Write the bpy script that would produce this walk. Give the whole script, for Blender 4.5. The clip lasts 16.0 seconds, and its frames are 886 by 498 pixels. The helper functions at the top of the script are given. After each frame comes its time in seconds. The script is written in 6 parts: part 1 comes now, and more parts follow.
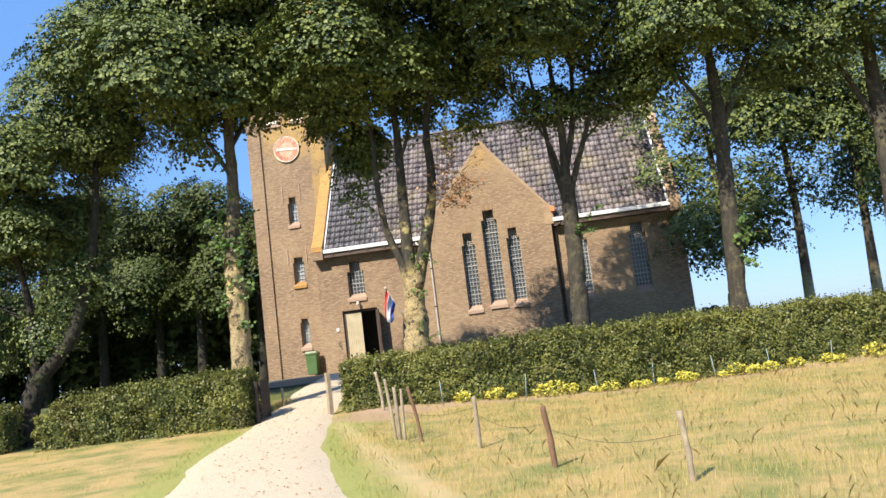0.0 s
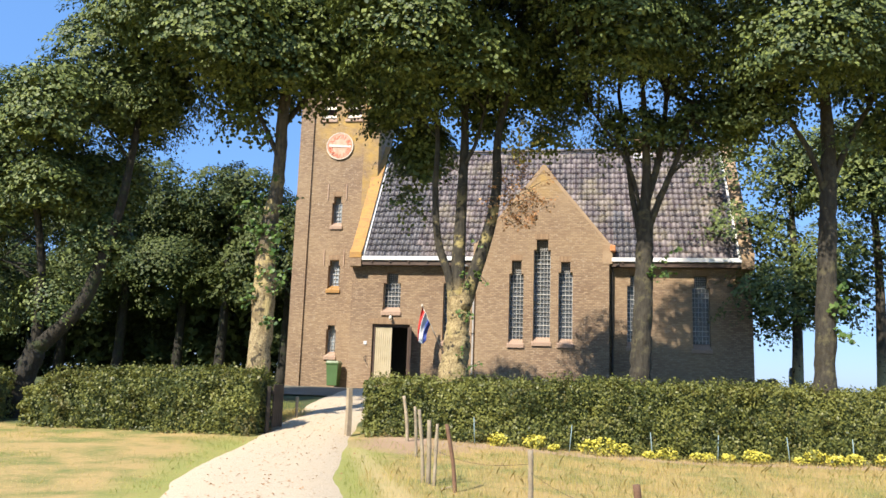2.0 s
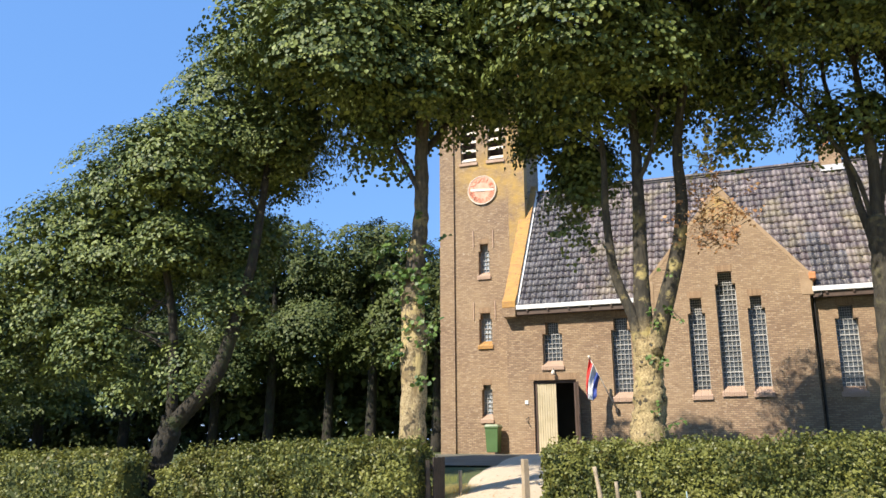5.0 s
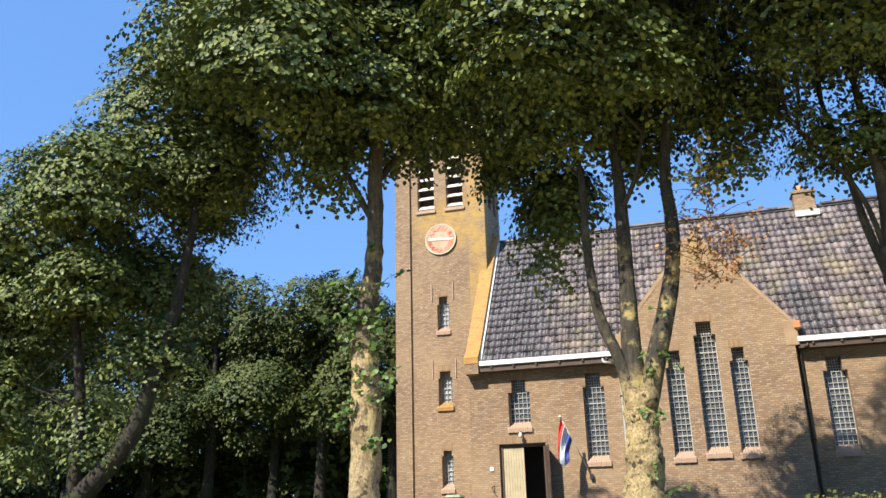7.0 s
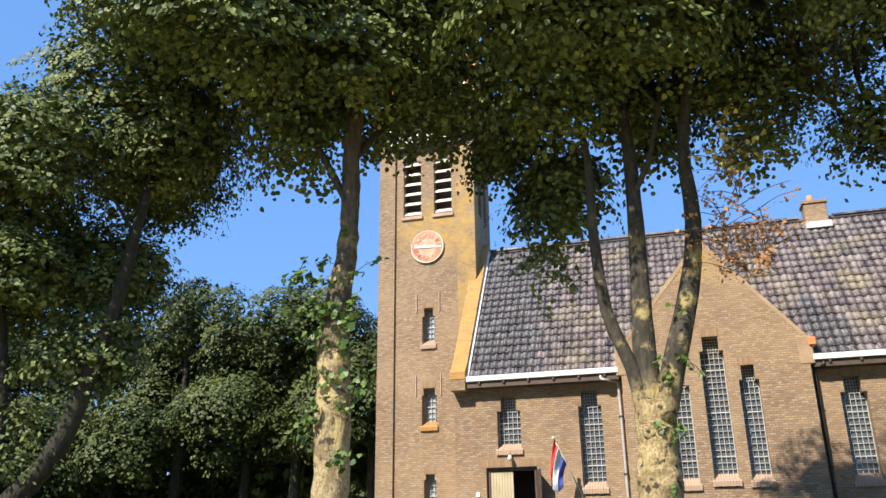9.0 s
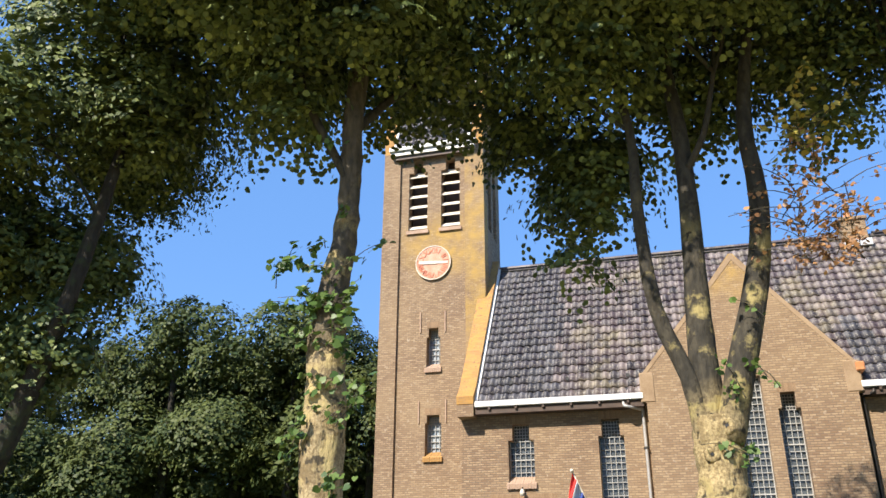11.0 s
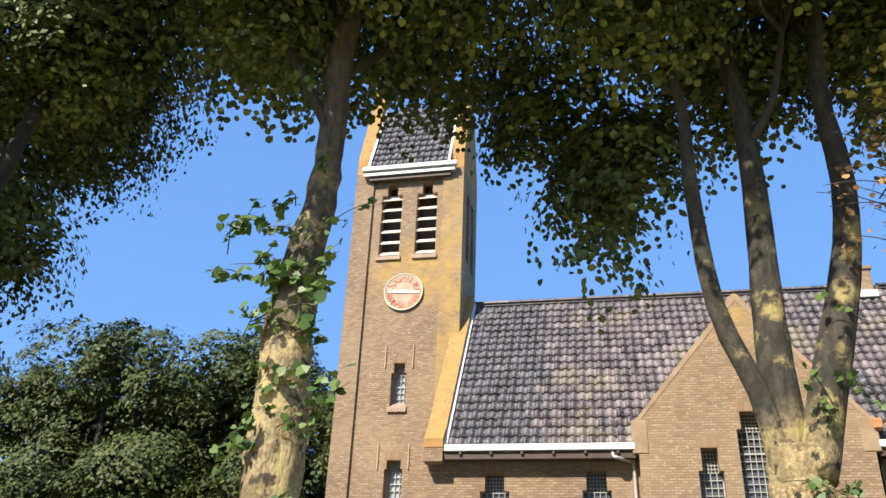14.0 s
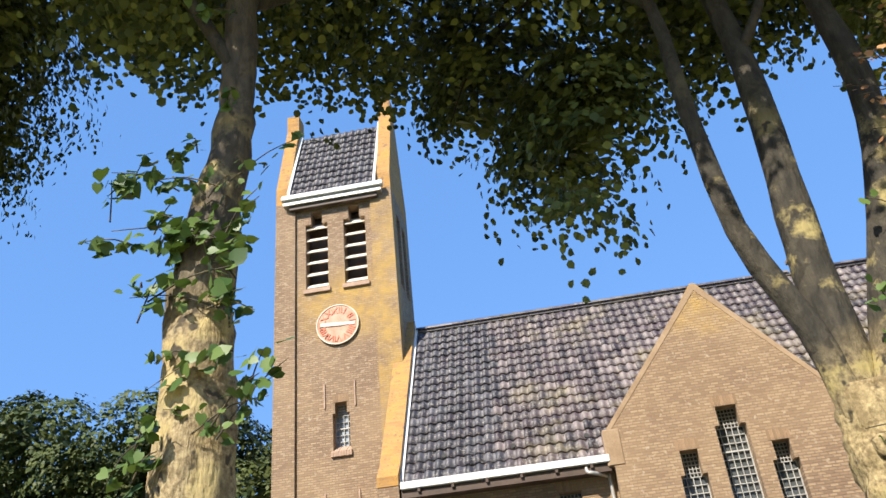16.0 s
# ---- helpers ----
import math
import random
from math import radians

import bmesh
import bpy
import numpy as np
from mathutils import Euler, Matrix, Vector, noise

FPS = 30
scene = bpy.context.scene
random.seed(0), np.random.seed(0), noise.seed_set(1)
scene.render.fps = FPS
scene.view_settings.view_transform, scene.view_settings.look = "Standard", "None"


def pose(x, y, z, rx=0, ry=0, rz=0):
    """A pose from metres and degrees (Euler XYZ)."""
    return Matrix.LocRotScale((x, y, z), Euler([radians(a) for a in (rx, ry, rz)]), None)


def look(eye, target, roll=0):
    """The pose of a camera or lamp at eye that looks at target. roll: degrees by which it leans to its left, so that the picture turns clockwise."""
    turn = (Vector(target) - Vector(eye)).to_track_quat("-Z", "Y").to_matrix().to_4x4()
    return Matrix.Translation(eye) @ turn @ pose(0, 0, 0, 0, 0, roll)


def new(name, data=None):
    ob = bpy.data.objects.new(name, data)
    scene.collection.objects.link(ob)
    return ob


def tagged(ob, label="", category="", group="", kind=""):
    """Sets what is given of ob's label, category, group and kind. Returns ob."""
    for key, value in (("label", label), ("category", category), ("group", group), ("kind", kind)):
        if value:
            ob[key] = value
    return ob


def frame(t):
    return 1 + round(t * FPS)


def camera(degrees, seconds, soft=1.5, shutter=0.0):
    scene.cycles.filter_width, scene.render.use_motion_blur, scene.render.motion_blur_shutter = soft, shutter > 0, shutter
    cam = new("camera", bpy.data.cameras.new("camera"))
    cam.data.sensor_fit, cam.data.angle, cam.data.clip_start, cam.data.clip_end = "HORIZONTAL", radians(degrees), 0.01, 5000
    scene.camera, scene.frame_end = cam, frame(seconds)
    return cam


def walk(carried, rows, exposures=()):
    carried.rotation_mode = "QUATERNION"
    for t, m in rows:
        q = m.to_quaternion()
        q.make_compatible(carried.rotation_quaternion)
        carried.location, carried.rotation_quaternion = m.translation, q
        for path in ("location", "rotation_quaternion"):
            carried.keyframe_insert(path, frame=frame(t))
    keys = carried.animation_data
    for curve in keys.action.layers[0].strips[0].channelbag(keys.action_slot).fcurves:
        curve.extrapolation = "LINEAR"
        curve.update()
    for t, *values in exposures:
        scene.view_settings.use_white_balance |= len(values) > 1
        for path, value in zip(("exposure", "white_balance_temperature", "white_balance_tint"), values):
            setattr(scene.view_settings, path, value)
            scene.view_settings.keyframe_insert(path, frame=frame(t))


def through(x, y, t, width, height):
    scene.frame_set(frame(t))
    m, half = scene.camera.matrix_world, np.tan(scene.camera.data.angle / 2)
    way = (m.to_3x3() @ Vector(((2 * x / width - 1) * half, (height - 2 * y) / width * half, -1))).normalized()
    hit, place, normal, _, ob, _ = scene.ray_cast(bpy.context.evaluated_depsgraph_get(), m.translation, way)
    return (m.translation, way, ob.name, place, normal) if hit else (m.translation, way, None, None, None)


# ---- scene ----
cam = camera(58.1, 16.0, soft=1.55)
METRES, EYE, TILT, LEAN, TURN = 16.7, 1.5, 1.7, 0.0, 7.6
ROWS = [
    (0.0, 0.0, 0.0, 0.0, 0.69, 5.67, 6.95),
    (0.5, -0.0101, 0.0319, 0.0017, 0.85, 8.27, 1.68),
    (1.0, -0.0149, 0.062, 0.0002, 2.08, 9.14, -0.7),
    (1.5, -0.0231, 0.0956, 0.0004, 4.94, 8.73, -0.36),
    (2.0, -0.0321, 0.1321, 0.0011, 2.15, 7.67, -1.83),
    (2.5, -0.0387, 0.1586, 0.0029, 6.46, 12.0, -0.28),
    (3.0, -0.0551, 0.1902, 0.0049, 8.01, 12.6, -1.55),
    (3.5, -0.0626, 0.216, 0.0047, 13.08, 12.48, 0.55),
    (6.0, -0.1043, 0.3848, 0.0012, 11.52, 11.55, 0.9),
    (6.5, -0.1141, 0.4186, 0.0015, 6.86, 14.86, 1.46),
    (7.0, -0.1172, 0.45, 0.0001, 9.64, 16.52, 1.71),
    (7.5, -0.1255, 0.4807, 0.0001, 10.69, 17.61, 0.92),
    (8.0, -0.1242, 0.5131, -0.0033, 11.26, 18.16, -0.56),
    (8.5, -0.1299, 0.5435, -0.0018, 9.87, 17.75, 1.59),
    (9.0, -0.1337, 0.5732, -0.0024, 8.53, 18.34, 0.9),
    (11.5, -0.1691, 0.7234, -0.0032, 8.48, 21.19, -0.22),
    (12.0, -0.1728, 0.7472, -0.0028, 13.77, 21.03, 1.6),
    (12.5, -0.1831, 0.7809, -0.0046, 11.06, 20.52, 3.23),
    (13.0, -0.1893, 0.8049, -0.0053, 15.74, 20.48, 0.28),
    (13.5, -0.2029, 0.8252, -0.0069, 13.47, 20.82, -2.3),
    (14.0, -0.2114, 0.8435, -0.0066, 4.19, 25.3, -2.0),
    (14.5, -0.2162, 0.8651, -0.0039, 8.34, 26.22, 3.13),
    (15.0, -0.2278, 0.8998, -0.0064, 5.09, 23.37, 3.32),
    (15.5, -0.228, 0.9304, -0.0077, 1.46, 26.46, 3.01),
    (16.0, -0.2361, 0.9605, -0.0086, 1.85, 28.98, 5.33),
]
walk(cam, [(t, pose(0, 0, EYE, TILT, LEAN, TURN) @ pose(METRES * x, METRES * y, METRES * z, 90 + pitch, roll, yaw)) for t, x, y, z, yaw, pitch, roll in ROWS])

# ---- world, sun, exposure ----
SUN_AZ, SUN_EL = 26.0, 43.0
to_sun = Vector((-math.sin(radians(SUN_AZ)) * math.cos(radians(SUN_EL)), -math.cos(radians(SUN_AZ)) * math.cos(radians(SUN_EL)), math.sin(radians(SUN_EL))))
world = bpy.data.worlds.new("sky")
scene.world = world
world.use_nodes = True
sky = world.node_tree.nodes.new("ShaderNodeTexSky")
sky.sky_type = "NISHITA"
sky.sun_disc = False
sky.sun_elevation = radians(SUN_EL)
sky.sun_rotation = radians(180 + SUN_AZ)
sky.air_density, sky.dust_density, sky.ozone_density = 1.0, 0.4, 4.0
world.node_tree.nodes["Background"].inputs["Strength"].default_value = 0.13
blue = world.node_tree.nodes.new("ShaderNodeMix")
blue.data_type = "RGBA"
blue.inputs[0].default_value = 0.65
blue.inputs[7].default_value = (0.86, 2.12, 4.9, 1)
world.node_tree.links.new(sky.outputs["Color"], blue.inputs[6])
world.node_tree.links.new(blue.outputs[2], world.node_tree.nodes["Background"].inputs["Color"])
sun = new("sun", bpy.data.lights.new("sun", "SUN"))
sun.data.energy, sun.data.angle, sun.data.color = 5.0, radians(0.53), (1.0, 0.915, 0.79)
sun.matrix_basis = look(to_sun * 60, (0, 0, 0))
scene.view_settings.exposure = 0.76


# ---- materials ----
class Nodes:
    """A short way to write node materials."""

    def __init__(self, name):
        self.m = bpy.data.materials.new(name)
        self.m.use_nodes = True
        self.t = self.m.node_tree
        self.b = self.t.nodes["Principled BSDF"]
        self.out = self.t.nodes["Material Output"]

    def n(self, kind, **sockets):
        node = self.t.nodes.new("ShaderNode" + kind)
        for key, v in sockets.items():
            self.put(node.inputs[key.replace("_", " ")], v)
        return node

    def put(self, socket, v):
        if isinstance(v, bpy.types.NodeSocket):
            self.t.links.new(v, socket)
        elif isinstance(v, (tuple, list)) and len(v) == 3 and socket.type == "RGBA":
            socket.default_value = (*v, 1)
        else:
            socket.default_value = v

    def place(self):
        return self.n("TexCoord").outputs["Object"]

    def scaled(self, vec, s):
        node = self.n("Mapping", Vector=vec)
        node.inputs["Scale"].default_value = s if isinstance(s, tuple) else (s, s, s)
        return node.outputs["Vector"]

    def noise(self, vec, scale, detail=4, rough=0.55):
        return self.n("TexNoise", Vector=vec, Scale=scale, Detail=detail, Roughness=rough).outputs["Fac"]

    def ramp(self, fac, lo, hi):
        node = self.n("MapRange", Value=fac)
        node.inputs["From Min"].default_value, node.inputs["From Max"].default_value = lo, hi
        return node.outputs["Result"]

    def mix(self, fac, a, b, kind="MIX"):
        node = self.t.nodes.new("ShaderNodeMix")
        node.data_type, node.blend_type = "RGBA", kind
        self.put(node.inputs[0], fac), self.put(node.inputs[6], a), self.put(node.inputs[7], b)
        return node.outputs[2]

    def maths(self, op, a, b=0.0, clamp=False):
        node = self.t.nodes.new("ShaderNodeMath")
        node.operation, node.use_clamp = op, clamp
        self.put(node.inputs[0], a), self.put(node.inputs[1], b)
        return node.outputs[0]

    def bump(self, height, strength, distance=0.02):
        node = self.n("Bump", Height=height, Strength=strength, Distance=distance)
        self.put(self.b.inputs["Normal"], node.outputs["Normal"])

    def set(self, **sockets):
        for key, v in sockets.items():
            self.put(self.b.inputs[key.replace("_", " ")], v)
        return self.m


def plain(name, dark, light, rough=0.7, big=1.5, fine=40.0, bump=0.3, metal=0.0, vary=0.0, distance=0.01):
    """Two tones mixed by coarse stains and fine grain; vary: how much each object differs."""
    k = Nodes(name)
    p = k.place()
    f = k.maths("ADD", k.maths("MULTIPLY", k.noise(p, big), 0.65), k.maths("MULTIPLY", k.noise(p, fine), 0.35))
    c = k.mix(k.ramp(f, 0.35, 0.65), dark, light)
    if vary:
        r = k.n("ObjectInfo").outputs["Random"]
        c = k.mix(1.0, c, k.n("CombineColor", Red=k.maths("ADD", k.maths("MULTIPLY", r, vary), 1 - vary / 2), Green=k.maths("ADD", k.maths("MULTIPLY", r, vary), 1 - vary / 2), Blue=k.maths("ADD", k.maths("MULTIPLY", r, vary), 1 - vary / 2)).outputs[0], "MULTIPLY")
    k.bump(k.noise(p, fine), bump, distance)
    return k.set(Base_Color=c, Roughness=rough, Metallic=metal)


def brick_material(name, lichen=None):
    k = Nodes(name)
    p = k.place()
    s = k.n("SeparateXYZ", Vector=p)
    u = k.maths("ADD", s.outputs["X"], s.outputs["Y"])
    v = k.n("CombineXYZ", X=u, Y=s.outputs["Z"]).outputs[0]
    b = k.n("TexBrick", Vector=v, Color1=(0.225, 0.135, 0.077), Color2=(0.425, 0.295, 0.175), Mortar=(0.20, 0.15, 0.105), Scale=1.0, Mortar_Size=0.010, Mortar_Smooth=0.25, Bias=0.1, Brick_Width=0.165, Row_Height=0.062)
    col = k.mix(k.ramp(k.noise(k.scaled(v, (4.5, 15.4, 1)), 1.0, 1), 0.35, 0.65), b.outputs["Color"], k.mix(0.45, b.outputs["Color"], (0.20, 0.125, 0.08)))
    col = k.mix(k.ramp(k.noise(p, 0.45, 6), 0.4, 0.72), col, k.mix(0.45, col, (0.47, 0.335, 0.19)))
    col = k.mix(k.ramp(k.noise(p, 9.0, 3), 0.62, 0.75), col, (0.46, 0.36, 0.25))
    if lichen:
        # ochre lichen that spreads round one place on the wall
        (cx, cz), (rx, rz) = lichen
        dx = k.maths("DIVIDE", k.maths("SUBTRACT", s.outputs["X"], cx), rx)
        dz = k.maths("DIVIDE", k.maths("SUBTRACT", s.outputs["Z"], cz), rz)
        d = k.maths("SUBTRACT", 1.0, k.maths("ADD", k.maths("MULTIPLY", dx, dx), k.maths("MULTIPLY", dz, dz)), True)
        f = k.maths("MULTIPLY", d, k.ramp(k.noise(p, 2.2, 6, 0.65), 0.3, 0.62), True)
        col = k.mix(k.maths("MULTIPLY", f, 0.8), col, (0.54, 0.34, 0.08))
    h = k.maths("ADD", k.maths("MULTIPLY", b.outputs["Fac"], -1.0), k.maths("MULTIPLY", k.noise(p, 60.0), 0.5))
    k.bump(h, 0.8, 0.016)
    return k.set(Base_Color=col, Roughness=0.9)


def leaf_material(name, dark, light, gloss=0.45, sheen=0.3, through=0.16, patch=0.45):
    """Leaves: each has its own tone; light also comes through them."""
    k = Nodes(name)
    r = k.n("NewGeometry").outputs["Random Per Island"]
    c = k.mix(k.maths("MULTIPLY", k.maths("POWER", r, 1.4), 0.85), dark, light)
    # paler stretches: lighter branches, and sunlit sprays put into the leaf colour
    c = k.mix(k.ramp(k.noise(k.place(), 0.55 if patch < 0.6 else 0.9, 4), 0.42, 0.62), c, k.mix(patch, c, light))
    if patch >= 0.6:
        # browned and dark stretches of a hedge
        c = k.mix(k.maths("MULTIPLY", k.ramp(k.noise(k.place(), 1.7, 5, 0.7), 0.54, 0.68), 0.75), c, k.mix(r, (0.020, 0.034, 0.012), (0.15, 0.10, 0.045)))
    k.set(Base_Color=c, Roughness=gloss, Specular_IOR_Level=sheen)
    tr = k.n("BsdfTranslucent", Color=k.mix(0.4, c, (light[0] * 1.2, light[1] * 1.3, light[2] * 0.7)))
    mixed = k.n("MixShader", Fac=through)
    k.put(mixed.inputs[1], k.b.outputs[0]), k.put(mixed.inputs[2], tr.outputs[0])
    k.put(k.out.inputs["Surface"], mixed.outputs[0])
    return k.m


def bark_material(name, dark, light, moss_sun, moss_sun_top=50.0, pale=None):
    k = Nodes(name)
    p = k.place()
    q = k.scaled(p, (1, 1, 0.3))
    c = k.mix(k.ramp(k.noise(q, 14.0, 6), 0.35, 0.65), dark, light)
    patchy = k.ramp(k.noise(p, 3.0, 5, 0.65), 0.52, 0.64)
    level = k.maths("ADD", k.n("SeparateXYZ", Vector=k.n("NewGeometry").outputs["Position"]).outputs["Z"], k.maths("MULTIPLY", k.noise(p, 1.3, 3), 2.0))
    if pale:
        # cream lichen crust with small dark pits; its top level paints the sunlit lower trunk
        lit_crust = k.mix(k.ramp(k.noise(p, 24.0, 5, 0.7), 0.36, 0.62), *pale[1:])
        lit_crust = k.mix(k.maths("MULTIPLY", k.ramp(k.noise(k.scaled(p, (1, 1, 0.5)), 4.5, 5, 0.65), 0.50, 0.64), 0.75), lit_crust, pale[1])
        c = k.mix(k.ramp(level, pale[0] + 1.0, pale[0]), c, lit_crust)
    # yellow patches: lichen, with sun dapples put into the bark colour
    c = k.mix(k.maths("MULTIPLY", patchy, k.ramp(level, moss_sun_top + 1.6, moss_sun_top), True), c, moss_sun)
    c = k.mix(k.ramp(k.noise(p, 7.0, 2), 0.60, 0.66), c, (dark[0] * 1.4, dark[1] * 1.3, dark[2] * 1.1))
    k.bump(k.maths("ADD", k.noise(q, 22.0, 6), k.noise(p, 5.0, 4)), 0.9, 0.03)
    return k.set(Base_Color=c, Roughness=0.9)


def tile_material(name, dark, light, lichen, spot):
    """Glazed pantiles, each of its own tone, with lichen in patches."""
    k = Nodes(name)
    p = k.place()
    g = k.n("NewGeometry")
    r = k.maths("FRACT", k.maths("ADD", g.outputs["Random Per Island"], k.n("ObjectInfo").outputs["Random"]))
    hue = k.maths("FRACT", k.maths("MULTIPLY", r, 7.31))
    odd = k.maths("FRACT", k.maths("MULTIPLY", r, 3.77))
    c = k.mix(k.maths("POWER", r, 1.4), dark, light)
    c = k.mix(k.maths("MULTIPLY", hue, 0.45), c, (0.5 * (dark[0] + light[0]) * 1.25, 0.5 * (dark[1] + light[1]) * 0.88, 0.5 * (dark[2] + light[2]) * 0.95))
    c = k.mix(k.maths("MULTIPLY", k.ramp(odd, 0.70, 0.95), 0.8), c, (light[0] * 1.9, light[1] * 1.85, light[2] * 1.75))
    pos = g.outputs["Position"]
    c = k.mix(k.maths("MULTIPLY", k.ramp(k.noise(pos, 2.6, 5, 0.7), 0.56, 0.70), spot * 0.8), c, (light[0] * 1.9, light[1] * 1.9, light[2] * 1.8))
    c = k.mix(k.maths("MULTIPLY", k.ramp(k.noise(pos, 0.8, 6, 0.7), 0.52, 0.7), spot), c, lichen)
    c = k.mix(k.maths("MULTIPLY", k.ramp(k.noise(pos, 16.0, 3), 0.56, 0.68), 0.6), c, (0.36, 0.32, 0.26))
    k.bump(k.noise(pos, 25.0), 0.25, 0.01)
    return k.set(Base_Color=c, Roughness=0.52)


def ground_material():
    k = Nodes("meadow")
    p = k.n("NewGeometry").outputs["Position"]
    s = k.n("SeparateXYZ", Vector=p)
    dry = k.mix(k.noise(p, 25.0, 4), (0.37, 0.250, 0.092), (0.53, 0.385, 0.155))
    green = k.mix(k.noise(p, 30.0, 4), (0.13, 0.15, 0.035), (0.28, 0.28, 0.08))
    f = k.ramp(k.noise(p, 0.9, 6, 0.7), 0.38, 0.56)
    c = k.mix(f, green, dry)
    earth = k.mix(k.noise(p, 14.0, 5), (0.20, 0.115, 0.06), (0.36, 0.225, 0.125))
    c = k.mix(k.ramp(k.noise(p, 0.7, 6, 0.7), 0.66, 0.74), c, earth)
    # fresh grass that follows the edges of the path
    centre = k.maths("ADD", k.maths("MULTIPLY", k.maths("ADD", k.maths("MULTIPLY", s.outputs["Y"], 0.00827), -0.517), s.outputs["Y"]), 0.12)
    gap = k.maths("ADD", k.maths("ABSOLUTE", k.maths("SUBTRACT", s.outputs["X"], centre)), k.maths("MULTIPLY", k.noise(p, 1.1, 5, 0.7), 1.6))
    near = k.maths("MULTIPLY", k.ramp(gap, 3.0, 2.3), k.ramp(s.outputs["Y"], 19.0, 17.5), True)
    c = k.mix(k.maths("MULTIPLY", near, 0.85), c, k.mix(k.noise(p, 30.0, 4), (0.20, 0.22, 0.045), (0.40, 0.40, 0.11)))
    # bare earth trodden beside the gate
    dx = k.maths("DIVIDE", k.maths("ADD", s.outputs["X"], 4.3), 1.5)
    dy = k.maths("DIVIDE", k.maths("SUBTRACT", s.outputs["Y"], 18.6), 1.5)
    d = k.maths("ADD", k.maths("ADD", k.maths("MULTIPLY", dx, dx), k.maths("MULTIPLY", dy, dy)), k.maths("MULTIPLY", k.noise(p, 2.5, 5), 1.4))
    c = k.mix(k.ramp(d, 1.6, 0.9), c, k.mix(0.5, earth, (0.52, 0.37, 0.24)))
    # straw-dry trodden lane that runs beside the path
    lane = k.maths("SUBTRACT", s.outputs["X"], k.maths("ADD", k.maths("MULTIPLY", s.outputs["Y"], -0.405), 1.95))
    lane = k.maths("ADD", k.maths("ABSOLUTE", lane), k.maths("MULTIPLY", k.noise(p, 1.8, 5, 0.7), 0.5))
    lane = k.maths("MULTIPLY", k.ramp(lane, 0.62, 0.32), k.ramp(s.outputs["Y"], 18.5, 16.5), True)
    c = k.mix(k.maths("MULTIPLY", lane, 0.55), c, k.mix(k.noise(p, 25.0, 4), (0.50, 0.36, 0.17), (0.66, 0.50, 0.27)))
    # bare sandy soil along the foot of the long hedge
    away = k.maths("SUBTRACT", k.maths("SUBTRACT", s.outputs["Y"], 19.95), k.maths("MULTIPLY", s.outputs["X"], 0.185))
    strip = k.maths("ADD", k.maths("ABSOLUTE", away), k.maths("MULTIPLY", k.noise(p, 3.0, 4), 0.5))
    # churchyard lawn behind the hedges, its shade put into the dark green
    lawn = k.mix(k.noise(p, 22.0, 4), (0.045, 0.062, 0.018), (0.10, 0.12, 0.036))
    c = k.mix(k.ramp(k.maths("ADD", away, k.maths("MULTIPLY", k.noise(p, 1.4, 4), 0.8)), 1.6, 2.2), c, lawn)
    east = k.ramp(s.outputs["X"], -5.2, -4.6)
    c = k.mix(k.maths("MULTIPLY", k.ramp(strip, 0.75, 0.45), east, True), c, k.mix(0.6, earth, (0.52, 0.38, 0.27)))
    # unseen ground beyond the meadow: pasture green made up to lower bounced light
    far = k.maths("MAXIMUM", k.ramp(s.outputs["Y"], -4.0, -14.0), k.maths("MAXIMUM", k.ramp(s.outputs["X"], 30.0, 42.0), k.ramp(s.outputs["X"], -26.0, -36.0)))
    c = k.mix(far, c, k.mix(k.noise(p, 3.0, 5), (0.055, 0.085, 0.025), (0.11, 0.14, 0.045)))
    k.bump(k.noise(p, 40.0, 6), 0.8, 0.03)
    return k.set(Base_Color=c, Roughness=0.95)


def gravel_material():
    k = Nodes("gravel")
    p = k.n("NewGeometry").outputs["Position"]
    v = k.n("TexVoronoi", Vector=p, Scale=42.0)
    c = k.mix(v.outputs["Distance"], (0.66, 0.55, 0.40), (0.44, 0.35, 0.235))
    c = k.mix(k.ramp(k.noise(p, 1.2, 6, 0.7), 0.45, 0.7), c, (0.56, 0.45, 0.31))
    c = k.mix(k.ramp(k.noise(p, 9.0, 4), 0.62, 0.70), c, (0.36, 0.27, 0.165))
    k.bump(v.outputs["Distance"], 0.6, 0.015)
    return k.set(Base_Color=c, Roughness=0.95)


def glass_material():
    k = Nodes("window_glass")
    p = k.place()
    k.bump(k.noise(p, 6.0, 2), 0.08, 0.02)
    return k.set(Base_Color=(0.13, 0.14, 0.14), Roughness=0.16, Transmission_Weight=0.35, IOR=1.55)


BRICK = brick_material("brown_brick")
BRICK_TOWER = brick_material("brown_brick_with_lichen", ((-11.2, 12.5), (1.9, 1.4)))
BRICK_CORNER = brick_material("brown_brick_lichen_corner", ((-9.95, 11.8), (0.95, 6.0)))
BRICK_GABLE = brick_material("brown_brick_gable", ((-2.3, 9.9), (1.3, 1.3)))


